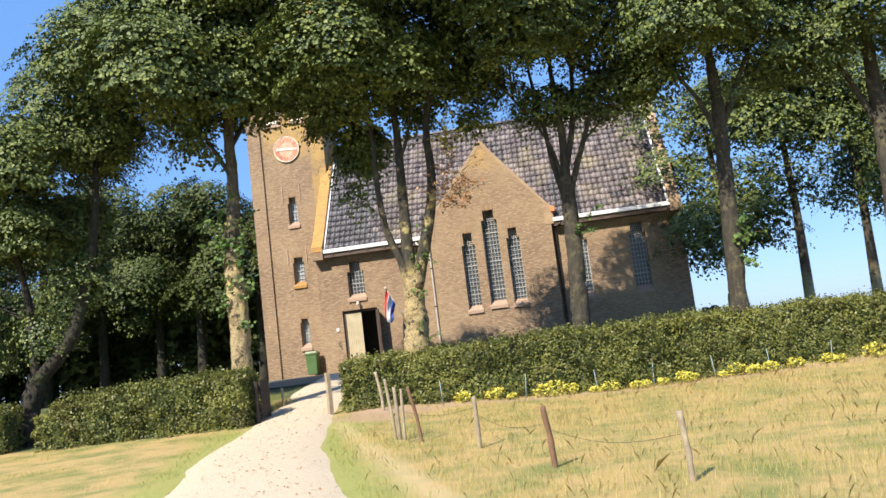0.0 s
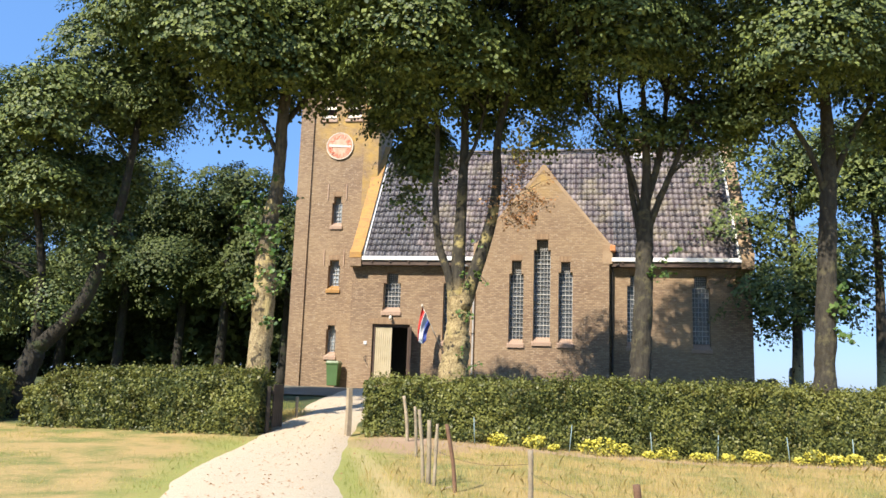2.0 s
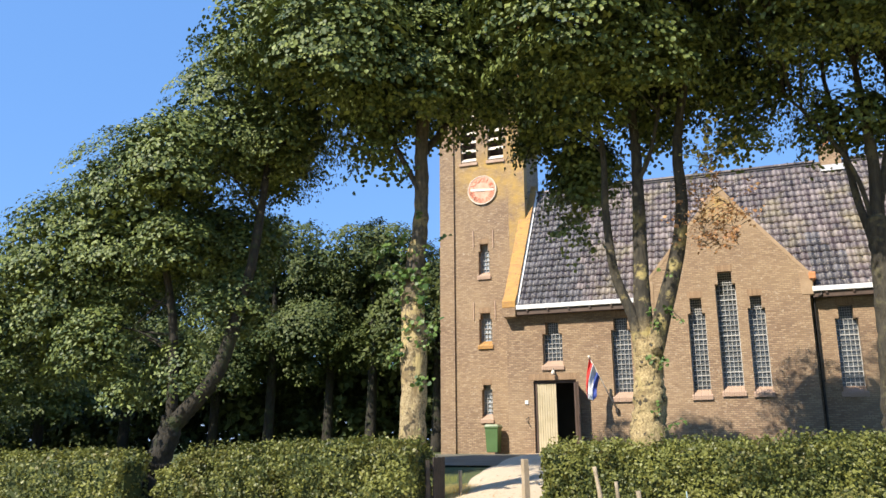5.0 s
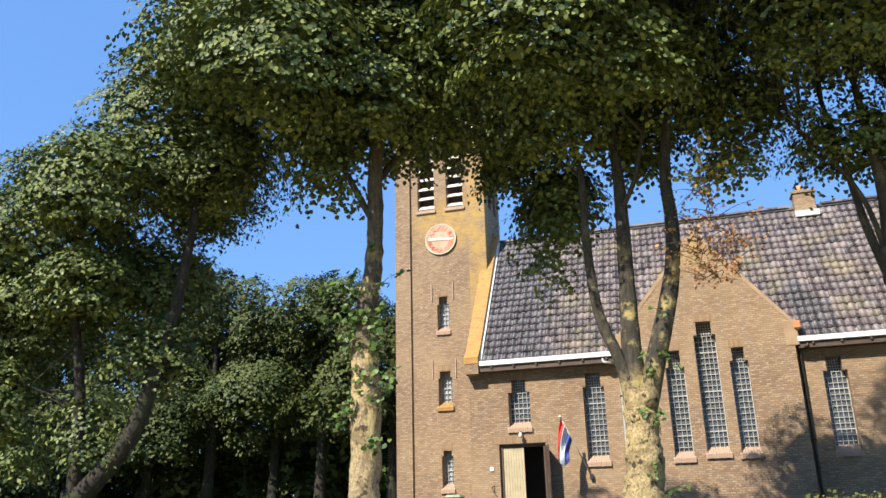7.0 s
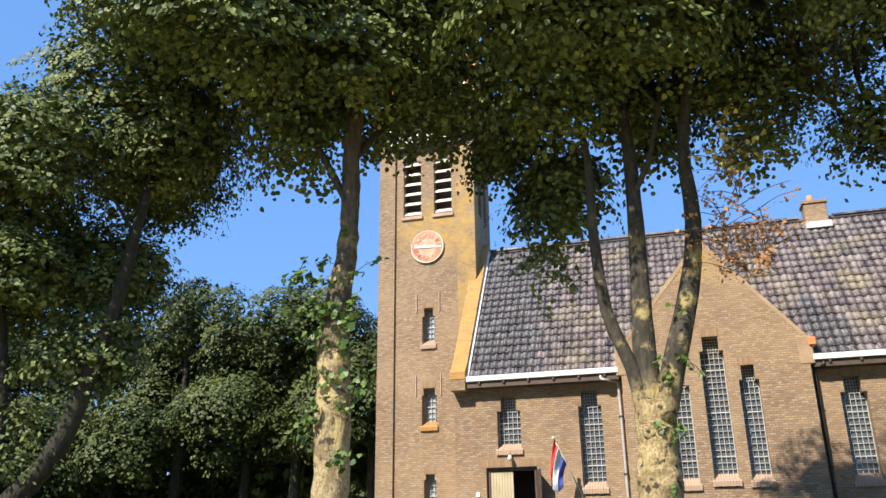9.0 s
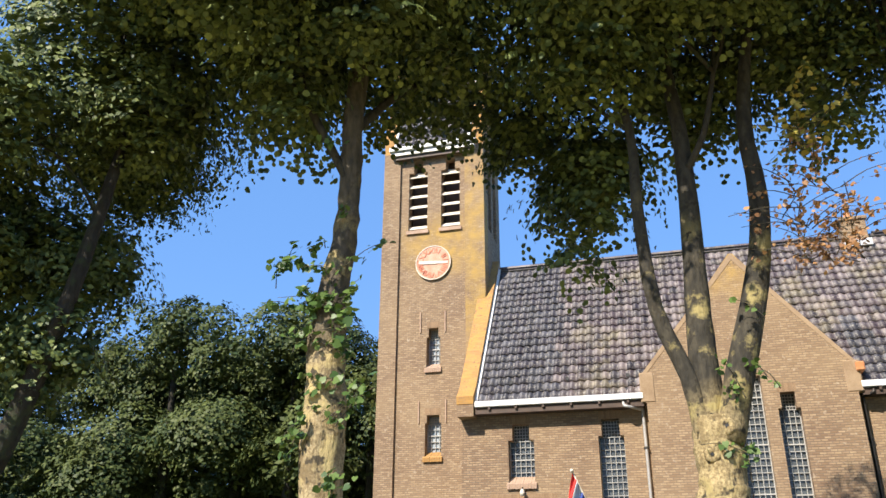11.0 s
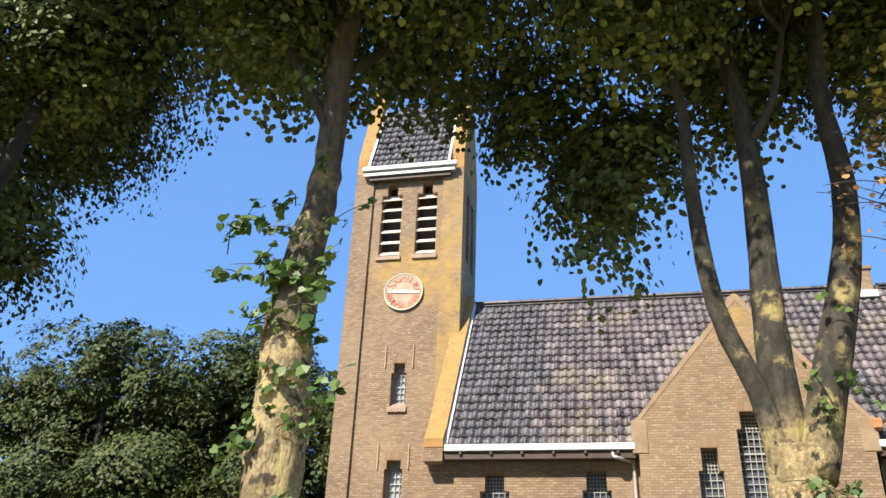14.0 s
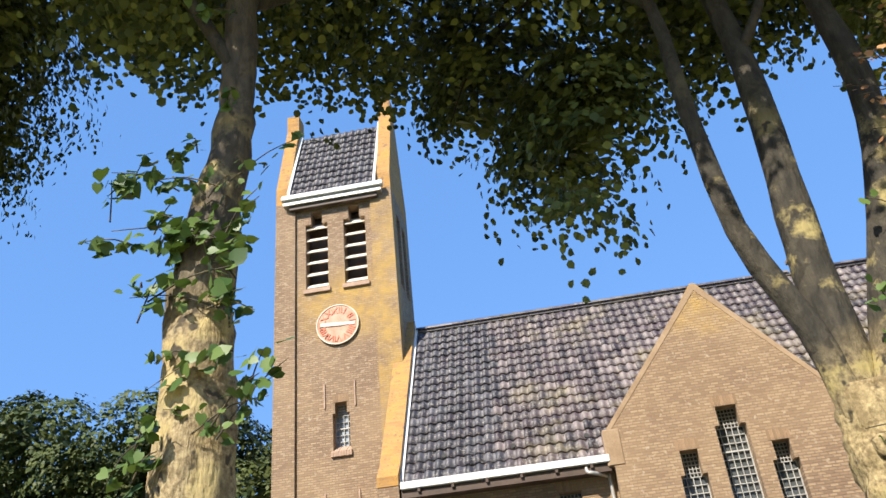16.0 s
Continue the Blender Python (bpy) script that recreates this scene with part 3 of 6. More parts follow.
def window(x0, x1, z0, z1, z2, y, inset, cell=(0.132, 0.172), deep=0.28):
    """A leaded window with a stepped head, set deep in its wall, and its sloping brick sill."""
    win = part("window", boxed((x0 - 0.02, y + deep + 0.05, z0 - 0.04), (x1 + 0.02, y + deep + 0.075, z2 + 0.04)), GLASS if y < 35 else GLASS_SKY, church, "leaded window pane in a stepped brick opening")
    bm = bmesh.new()
    nx = max(3, round((x1 - x0) / cell[0]))
    nz = max(3, round((z1 - z0) / cell[1]))
    yb = y + deep
    for i in range(nx + 1):
        x = x0 + (x1 - x0) * i / nx
        w = 0.022 if i in (0, nx) else 0.0075
        box(bm, (x - w, yb, z0), (x + w, yb + 0.03, z1))
    for j in range(nz + 1):
        z = z0 + (z1 - z0) * j / nz
        w = 0.015 if j % 7 == 3 else 0.0075
        box(bm, (x0, yb - 0.006, z - w), (x1, yb + 0.034, z + w))
    # closer mesh in the narrow head
    a, b = x0 + inset, x1 - inset
    mx, mz = max(3, round((b - a) / 0.075)), max(3, round((z2 - z1) / 0.085))
    for i in range(mx + 1):
        x = a + (b - a) * i / mx
        box(bm, (x - 0.007, yb + 0.001, z1), (x + 0.007, yb + 0.029, z2))
    for j in range(1, mz + 1):
        z = z1 + (z2 - z1) * j / mz
        box(bm, (a, yb - 0.005, z - 0.007), (b, yb + 0.033, z + 0.007))
    part("lattice", bm, LATTICE, win, "pale lead and iron glazing bars")
    sill(x0, x1, z0, y, deep, COPING if (y > 35 and 5 < z0 < 6) else None)
    lintel(x0 + inset - 0.06, x1 - inset + 0.06, z2, y)


BRICK_PIECES = {}


def loose_brick(size, material, slope=0.0):
    """Mesh of one brick with softened edges, shared by its copies."""
    key = (tuple(round(v, 3) for v in size), material.name, slope)
    if key not in BRICK_PIECES:
        bm = bmesh.new()
        vs = box(bm, (0, 0, 0), size)
        for v in vs:
            if v.co.z > size[2] / 2:
                v.co.z += slope * v.co.y
        me = bpy.data.meshes.new("brick")
        bm.to_mesh(me)
        bm.free()
        me.materials.append(material)
        BRICK_PIECES[key] = me
    return BRICK_PIECES[key]


def sill(x0, x1, z0, y, deep, material=None):
    material = material or SILL
    bed = part("window_sill", boxed((x0 - 0.045, y + 0.01, z0 - 0.30), (x1 + 0.045, y + deep, z0 - 0.205)), material, church, "sloping brick window sill")
    n = max(4, round((x1 - x0 + 0.1) / 0.075))
    w = (x1 - x0 + 0.1) / n
    me = loose_brick((w - 0.008, deep + 0.06, 0.13), material, 0.62)
    for i in range(n):
        t = hang("brick", me, None, bed)
        t.matrix_basis = Matrix.Translation((x0 - 0.05 + w * i, y - 0.07, z0 - 0.29 + 0.004 * (i % 3)))


def lintel(x0, x1, z, y):
    """A soldier course, each brick on end."""
    bed = part("lintel", boxed((x0 + 0.005, y + 0.02, z + 0.008), (x1 - 0.005, y + 0.06, z + 0.222)), BRICK, church, "soldier course of brown bricks")
    n = max(3, round((x1 - x0) / 0.072))
    w = (x1 - x0) / n
    me = loose_brick((w - 0.012, 0.055, 0.22), LINTEL)
    for i in range(n):
        t = hang("brick", me, None, bed)
        t.matrix_basis = Matrix.Translation((x0 + w * i, y - 0.008 - 0.003 * (i % 2), z + 0.006))


LINTEL = plain("brown_lintel_brick", (0.24, 0.15, 0.085), (0.36, 0.24, 0.14), 0.9, 6.0, 60.0, 0.4, 0, 0.3)
NAVE_W = [(-8.64, -7.93, 4.36, 5.36, 5.79, 0.12), (-6.2, -5.53, 3.2, 5.38, 5.82, 0.1), (0.88, 1.55, 3.2, 5.38, 5.8, 0.12), (3.26, 3.9, 3.18, 5.33, 5.78, 0.08)]
TRANS_W = [(-3.57, -3.02, 3.19, 5.74, 6.25, 0.09), (-2.64, -2.0, 3.28, 6.67, 7.08, 0.1), (-1.69, -1.16, 3.24, 5.81, 6.21, 0.09)]
TOWER_W = [(-11.75, -11.28, 8.3, 9.2, 9.5, 0.07), (-11.77, -11.24, 5.48, 6.4, 6.64, 0.06), (-11.7, -11.27, 2.6, 3.6, 3.78, 0.06)]
DOOR = (-9.02, -7.5, 1.1, 3.72)


def build_walls():
    bm = bmesh.new()
    holes = [opening(w) for w in NAVE_W]
    d = DOOR
    outline = [(WEST, BASE), (d[0], BASE), (d[0], d[3]), (d[1], d[3]), (d[1], BASE), (EAST, BASE), (EAST, EAVE_Z - 0.2), (WEST, EAVE_Z - 0.2)]
    slab(bm, outline, holes, facing(NAVE_Y), 0.38)
    part("nave_wall", bm, BRICK, church, "long brown brick wall of the nave")
    # the end gables carry the copings
    for x, way, name in ((WEST, 1, "west_gable"), (EAST, -1, "east_gable")):
        bm = bmesh.new()
        slab(bm, [(NAVE_Y + 0.39, BASE), (2 * RIDGE_Y - NAVE_Y, BASE), (2 * RIDGE_Y - NAVE_Y, EAVE_Z - 0.1), (RIDGE_Y, RIDGE_Z + 0.1), (NAVE_Y + 0.39, EAVE_Z + 0.45)], [], sideways(x, way), 0.36)
        part("gable_wall", bm, BRICK, church, "brown brick end gable")
    part("rear_wall", boxed((WEST + 0.37, 2 * RIDGE_Y - NAVE_Y - 0.36, BASE), (EAST - 0.37, 2 * RIDGE_Y - NAVE_Y, EAVE_Z)), BRICK, church)
    # inside of the nave: floor, ceiling and an added dark screen keep it dim
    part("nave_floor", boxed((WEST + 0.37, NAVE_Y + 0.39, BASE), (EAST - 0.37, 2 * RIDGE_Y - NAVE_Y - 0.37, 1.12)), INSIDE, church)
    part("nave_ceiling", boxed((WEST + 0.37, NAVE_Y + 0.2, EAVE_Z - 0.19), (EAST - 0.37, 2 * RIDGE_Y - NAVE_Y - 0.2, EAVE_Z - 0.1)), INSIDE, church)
    part("inner_screen", boxed((WEST + 0.37, NAVE_Y + 2.2, 1.12), (EAST - 0.37, NAVE_Y + 2.3, EAVE_Z - 0.2)), INSIDE, church, "dark screen added inside for the unlit nave")
    # transept gable
    bm = bmesh.new()
    l, r = -4.85, 0.2
    outline = [(l, BASE), (r, BASE), (r, 6.1), (r + 0.12, 6.3), (r + 0.12, 6.66), (-2.24, 10.04), (-2.35, 10.04), (l - 0.12, 6.66), (l - 0.12, 6.3), (l, 6.1)]
    slab(bm, outline, [opening(w) for w in TRANS_W], facing(TRANS_Y), 0.36)
    part("transept_gable", bm, BRICK_GABLE, church, "pointed brown brick gable with ochre lichen at its top")
    for x in (l, r - 0.36):
        part("transept_side", boxed((x, TRANS_Y + 0.361, BASE), (x + 0.36, NAVE_Y - 0.002, 6.3)), BRICK, church)
    # kneelers and thin copings of rubbed brick on the gable
    for x0, x1 in ((l - 0.14, l + 0.24), (r - 0.24, r + 0.14)):
        part("kneeler", boxed((x0, TRANS_Y - 0.02, 6.12), (x1, TRANS_Y + 0.30, 6.92), None, 0.03), RUBBED, church, "smooth rubbed brick kneeler of the gable")
    for foot in (l - 0.10, r + 0.10):
        bm = bmesh.new()
        tip = -2.295
        w = 0.08 if foot < tip else -0.08
        slab(bm, [(foot, 6.85), (foot + w, 6.80), (tip, 9.86), (tip, 10.06)], [], facing(TRANS_Y - 0.010), 0.2)
        part("coping", bm, RUBBED, church, "thin rubbed brick coping")
    # tower: pilasters proud of a recessed field
    L, R, P, Q = -13.4, -9.72, -12.78, -10.40
    back = TOWER_Y + 2.5
    bm = bmesh.new()
    louvres = [stepped(-12.47, -11.78, 13.08, 15.36, 15.8, 0.17), stepped(-11.28, -10.6, 13.08, 15.36, 15.8, 0.17)]
    holes = [opening(w) for w in TOWER_W]
    slab(bm, [(P, BASE), (Q, BASE), (Q, 15.9), (P, 15.9)], holes + louvres, facing(TOWER_Y + 0.09), 0.4)
    part("tower_wall", bm, BRICK_TOWER, church, "recessed brown brick face of the tower with ochre lichen")
    part("pilaster", boxed((L, TOWER_Y, BASE), (P, TOWER_Y + 0.5, 15.9)), BRICK, church)
    part("pilaster", boxed((Q, TOWER_Y, BASE), (R, TOWER_Y + 0.5, 15.9)), BRICK_CORNER, church, "tower corner stained by ochre lichen")
    part("frieze", boxed((L, TOWER_Y - 0.002, 15.902), (R, TOWER_Y + 0.5, 16.2)), BRICK, church)
    for x, lo in ((L, 1), (R, -1)):
        bm = bmesh.new()
        slab(bm, [(TOWER_Y + 0.501, BASE), (back, BASE), (back, 16.2), (TOWER_Y + 0.501, 16.2)], [[(35.95, 13.1), (36.45, 13.1), (36.45, 15.6), (35.95, 15.6)], [(36.75, 13.1), (37.25, 13.1), (37.25, 15.6), (36.75, 15.6)]], sideways(x, lo), 0.4)
        part("tower_side", bm, BRICK, church, "shaded brick side of the tower")
        bm = bmesh.new()
        slab(bm, [(TOWER_Y, 16.202), (back, 16.202), (back, 16.8), (36.82, 19.9), (36.82, 20.6), (36.28, 20.6), (36.28, 19.9), (TOWER_Y, 16.8)], [], sideways(x, lo), 0.42)
        part("tower_parapet", bm, COPING, church, "tower parapet gable with ochre lichen")
    part("tower_back", boxed((L + 0.401, back - 0.4, BASE), (R - 0.401, back, 16.2)), BRICK, church)
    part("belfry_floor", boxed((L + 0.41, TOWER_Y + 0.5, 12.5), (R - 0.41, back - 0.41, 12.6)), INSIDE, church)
    # louvre slats
    for x0, x1 in ((-12.47, -11.78), (-11.28, -10.6)):
        louvre = part("louvre", boxed((x0 - 0.1, TOWER_Y + 0.62, 13.0), (x1 + 0.1, TOWER_Y + 0.66, 15.85)), DARK_WOOD, church, "belfry opening with pale slats")
        for i in range(6):
            z = 13.16 + 0.405 * i
            tall = 0.34 if i == 5 else 0.17
            bm = bmesh.new()
            vs = box(bm, (x0 - 0.01, TOWER_Y + 0.13, z), (x1 + 0.01, TOWER_Y + 0.165, z + tall))
            for v in vs:
                v.co.y += (v.co.z - z) * 0.9
            part("slat", bm, CREAM, louvre)
        part("louvre_sill", boxed((x0 - 0.06, TOWER_Y + 0.02, 12.95), (x1 + 0.06, TOWER_Y + 0.3, 13.075)), SILL, louvre)
        part("louvre_jamb", boxed((x0 - 0.12, TOWER_Y + 0.45, 13.0), (x0 - 0.0, TOWER_Y + 0.62, 15.85)), DARK_WOOD, louvre)


build_walls()
for w in NAVE_W:
    window(*w[:5], NAVE_Y, w[5])
for w in TRANS_W:
    window(*w[:5], TRANS_Y, w[5])
for w in TOWER_W:
    window(*w[:5], TOWER_Y + 0.09, w[5])


def coping(path, x0, x1, thick, material=None, name="coping"):
    """A brick coping that follows points (y, z) between two x."""
    bm = bmesh.new()
    lower = [(y, z) for y, z in path]
    upper = [(y, z + thick) for y, z in reversed(path)]
    slab(bm, lower + upper, [], sideways(x0, 1), x1 - x0)
    return part(name, bm, material or COPING, church, "tan brick gable coping" if material else "brick gable coping covered with ochre lichen")


def build_roof():
    # sloping boards under the tiles
    bm = bmesh.new()
    rise = (RIDGE_Z - 0.06 - EAVE_Z) / (RIDGE_Y - 32.72)
    for xa, xb, y0 in ((WEST + 0.48, -4.9, 32.72), (-4.898, 0.248, 34.3), (0.25, EAST - 0.40, 32.72)):
        z0 = EAVE_Z - 0.02 + rise * (y0 - 32.72)
        slab(bm, [(y0, z0), (RIDGE_Y, RIDGE_Z - 0.08), (RIDGE_Y, RIDGE_Z - 0.22), (y0, z0 - 0.12)], [], sideways(xa, 1), xb - xa)
    roof = part("roof", bm, TILE_DARK, church, "steep roof of dark weathered pantiles")
    bm = bmesh.new()
    slab(bm, [(RIDGE_Y + 0.002, RIDGE_Z - 0.08), (2 * RIDGE_Y - 32.72, EAVE_Z - 0.02), (2 * RIDGE_Y - 32.72, EAVE_Z - 0.14), (RIDGE_Y + 0.002, RIDGE_Z - 0.22)], [], sideways(WEST + 0.48, 1), EAST - WEST - 0.88)
    part("roof_back", bm, TILE_DARK, church)
    # copings with kneelers at both ends
    line = [(32.55, EAVE_Z - 0.02), (32.9, EAVE_Z + 0.32), (RIDGE_Y, RIDGE_Z + 0.14)]
    far = [(RIDGE_Y + 0.002, RIDGE_Z + 0.14), (2 * RIDGE_Y - 32.6, EAVE_Z + 0.1)]
    for x0, x1 in ((WEST - 0.02, WEST + 0.46), (EAST - 0.42, EAST + 0.03)):
        stone = RUBBED if x0 > 0 else None
        coping(line, x0, x1, 0.22, stone)
        coping(far, x0, x1, 0.22, stone)
        bm = bmesh.new()
        slab(bm, [(32.56, EAVE_Z - 0.36), (NAVE_Y - 0.002, EAVE_Z - 0.36), (NAVE_Y - 0.002, EAVE_Z + 0.36), (32.9, EAVE_Z + 0.3), (32.56, EAVE_Z - 0.04)], [], sideways(x0, 1), x1 - x0)
        part("kneeler", bm, BRICK, church, "brick kneeler at the foot of the coping")
        box_bm = boxed((x0 + 0.02, NAVE_Y, EAVE_Z - 0.2), (x1 - 0.02, NAVE_Y + 0.389, EAVE_Z + 0.4))
        part("kneeler_block", box_bm, BRICK, church)
    # white verge strips beside the copings
    for x in (WEST + 0.462, EAST - 0.50):
        bm = bmesh.new()
        slab(bm, [(32.74, EAVE_Z + 0.02), (RIDGE_Y, RIDGE_Z), (RIDGE_Y, RIDGE_Z + 0.13), (32.74, EAVE_Z + 0.14)], [], sideways(x, 1), 0.075)
        part("verge", bm, WHITE, church, "white verge board")
    # transept roof behind its gable
    for s in (-1, 1):
        bm = bmesh.new()
        x_in, x_out = -2.31, -2.31 + s * 2.62
        b = [bm.verts.new(p) for p in ((x_in, TRANS_Y + 0.362, 9.75), (x_out, TRANS_Y + 0.362, 6.2), (x_out, 33.3, 6.2), (x_in, 35.05, 9.75))]
        t = [bm.verts.new(v.co + Vector((0, 0, -0.12))) for v in b]
        bm.faces.new(b), bm.faces.new(list(reversed(t)))
        for i in range(4):
            bm.faces.new((b[i], b[(i + 1) % 4], t[(i + 1) % 4], t[i]))
        bmesh.ops.recalc_face_normals(bm, faces=bm.faces)
        part("transept_roof", bm, TILE, church)
    # gutters: white trough, dark soffit and brackets
    for x0, x1 in ((-9.47, -4.93), (0.3, 5.0)):
        gutter = part("gutter", boxed((x0, 32.56, EAVE_Z - 0.12), (x1, 32.74, EAVE_Z + 0.04), None, 0.012), WHITE, church, "white painted box gutter")
        part("soffit", boxed((x0, 32.64, EAVE_Z - 0.3), (x1, NAVE_Y - 0.003, EAVE_Z - 0.125)), DARK_WOOD, gutter, "dark boxed eaves under the gutter")
        for i in range(6):
            x = x0 + 0.4 + (x1 - x0 - 0.8) * i / 5
            part("bracket", boxed((x - 0.03, 32.58, EAVE_Z - 0.2), (x + 0.03, 32.635, EAVE_Z - 0.121)), DARK_WOOD, gutter)
    for x0, x1 in ((-13.02, -9.94),):
        gutter = part("gutter", boxed((x0 - 0.12, 35.0, 16.16), (x1 + 0.02, 35.2, 16.32), None, 0.012), WHITE, church, "white tower gutter")
        part("cornice", boxed((x0 - 0.08, 35.08, 16.0), (x1 - 0.05, 35.297, 16.155)), ZINC, gutter, "grey cornice board")
        part("cornice", boxed((x0 + 0.1, 35.16, 15.86), (x1 - 0.2, 35.295, 15.99)), DARK_WOOD, gutter, "dark cornice board")
    # downpipes
    for pts in ([(-5.45, 32.66, 6.2), (-5.43, 32.62, 6.08), (-5.3, 32.62, 6.04), (-5.05, 32.85, 6.0), (-4.98, 32.92, 5.85), (-4.98, 32.93, 1.15)], [(0.55, 32.66, 6.2), (0.53, 32.62, 6.1), (0.4, 32.75, 6.04), (0.33, 32.88, 5.9), (0.33, 32.9, 1.15)]):
        bm = bmesh.new()
        smooth = curve_points(pts, 26)
        tube(bm, smooth, [0.042] * 26, 8)
        pipe = part("downpipe", bm, ZINC if pts[0][0] < 0 else IRON, church, "round rainwater downpipe")
        for z in (1.8, 3.4, 5.0):
            part("pipe_clip", boxed((pts[-1][0] - 0.06, 32.87, z), (pts[-1][0] + 0.06, 32.998, z + 0.04)), IRON, pipe)
    # tower roof
    bm = bmesh.new()
    slab(bm, [(35.12, 16.3), (36.55, 19.7), (37.98, 16.3), (37.85, 16.2), (36.55, 19.5), (35.3, 16.2)], [], sideways(-12.975, 1), 2.83)
    part("tower_roof", bm, TILE_DARK, church, "small saddle roof of dark pantiles")
    for x in (-12.97, -10.23):
        bm = bmesh.new()
        slab(bm, [(35.1, 16.36), (36.5, 19.7), (36.5, 19.86), (35.1, 16.5)], [], sideways(x, 1), 0.08)
        part("verge", bm, WHITE, church, "white verge board")
    # chimney on the ridge
    chimney = part("chimney", boxed((1.38, 36.2, 11.3), (2.08, 36.8, 12.16), None, 0.015), BRICK, church, "square brown brick chimney on the ridge")
    part("chimney_cap", boxed((1.33, 36.15, 12.161), (2.13, 36.85, 12.27), None, 0.01), BRICK, chimney)
    bm = bmesh.new()
    tube(bm, [(1.66, 36.5, 12.26), (1.66, 36.5, 12.54)], [0.12, 0.09], 12)
    part("chimney_pot", bm, TERRACOTTA, chimney, "terracotta chimney pot")
    part("flashing", boxed((1.33, 36.02, 11.24), (2.12, 36.199, 11.46)), LEAD, chimney, "pale lead flashing")
    # ridge tiles
    ridge = part("ridge", boxed((WEST + 0.5, RIDGE_Y - 0.06, RIDGE_Z - 0.06), (EAST - 0.45, RIDGE_Y + 0.06, RIDGE_Z + 0.02)), TILE, church, "row of half-round ridge tiles")
    bm = bmesh.new()
    seg = 6
    for k in range(2):
        ring = []
        for j in range(seg + 1):
            a = math.pi * j / seg
            ring.append(bm.verts.new((0.37 * k, 0.115 * math.cos(a) * (1 - 0.08 * k), 0.10 * math.sin(a) * (1 - 0.08 * k))))
        if k:
            for j in range(seg):
                bm.faces.new((first[j], first[j + 1], ring[j + 1], ring[j]))
        first = ring
    me = bpy.data.meshes.new("ridge_tile")
    bm.to_mesh(me)
    bm.free()
    for i in range(40):
        x = WEST + 0.5 + 0.355 * i
        if 1.1 < x < 2.2 or x > EAST - 0.8:
            continue
        t = hang("ridge_tile", me, TILE, ridge)
        t.matrix_basis = Matrix.Translation((x, RIDGE_Y, RIDGE_Z + 0.015))
    return roof


ROOF = build_roof()


def pantile(width, length):
    """One S-shaped pantile with a thick lower edge; lies along +y, up its slope."""
    bm = bmesh.new()
    n = 7
    prof = []
    for j in range(n):
        s = j / (n - 1)
        prof.append((s * width, 0.026 * math.sin((s * 1.0 - 0.08) * 2 * math.pi) + 0.012))
    low = [bm.verts.new((x, 0, z + 0.034)) for x, z in prof]
    top = [bm.verts.new((x, length, z - 0.006)) for x, z in prof]
    under = [bm.verts.new((x, 0.0, z - 0.004)) for x, z in prof]
    for j in range(n - 1):
        bm.faces.new((low[j], low[j + 1], top[j + 1], top[j])).smooth = True
        bm.faces.new((under[j], under[j + 1], low[j + 1], low[j]))
    me = bpy.data.meshes.new("tile")
    bm.to_mesh(me)
    bm.free()
    return me


def lay_tiles(parent, x0, x1, foot, head, width, step, material_of, skip, singles):
    """Rows of pantiles from foot (y, z) up to head. singles(x, row) tells which are parts of their own."""
    run = Vector((0, head[0] - foot[0], head[1] - foot[1]))
    length = run.length
    way = run.normalized()
    normal = Vector((0, -way.z, way.y))
    turn = Matrix(((1, 0, 0), (0, way.y, normal.y), (0, way.z, normal.z))).to_4x4()
    rows, cols = int(length / step), int((x1 - x0) / width)
    base = pantile(width * 1.03, step * 1.12)
    co = np.array([v.co for v in base.vertices])
    polys = [tuple(p.vertices) for p in base.polygons]
    loose = {}
    meshes = {}
    rng = random.Random(5)
    for r in range(rows):
        for c in range(cols):
            x = x0 + c * width
            p = Vector((x, foot[0], foot[1])) + way * (r * step) + normal * 0.012
            if skip(x + width / 2, p.y, p.z):
                continue
            m = Matrix.Translation(p + normal * rng.uniform(0, 0.008)) @ turn @ Matrix.Rotation(rng.uniform(-0.025, 0.025), 4, "Z") @ Matrix.Rotation(rng.uniform(-0.035, 0.035), 4, "X") @ Matrix.Rotation(rng.uniform(-0.04, 0.04), 4, "Y")
            mat = material_of(x, r)
            if singles(x, r):
                if mat.name not in meshes:
                    meshes[mat.name] = base.copy()
                    meshes[mat.name].materials.append(mat)
                t = hang("tile", meshes[mat.name], None, parent)
                t.matrix_basis = m
            else:
                loose.setdefault(mat.name, []).append(np.array(m))
    for name, ms in loose.items():
        ms = np.array(ms)
        pts = np.einsum("nij,kj->nki", ms[:, :3, :3], co) + ms[:, None, :3, 3]
        me = bpy.data.meshes.new("tiles")
        k = len(co)
        me.from_pydata(pts.reshape(-1, 3).tolist(), [], [tuple(i * k + v for v in f) for i in range(len(ms)) for f in polys])
        me.shade_smooth()
        tagged(hang("tiles", me, bpy.data.materials[name], parent), "rows of weathered pantiles", kind="stuff")


def under_transept(x, y, z):
    return z < 9.75 - abs(x + 2.31) * 1.355 + 0.1


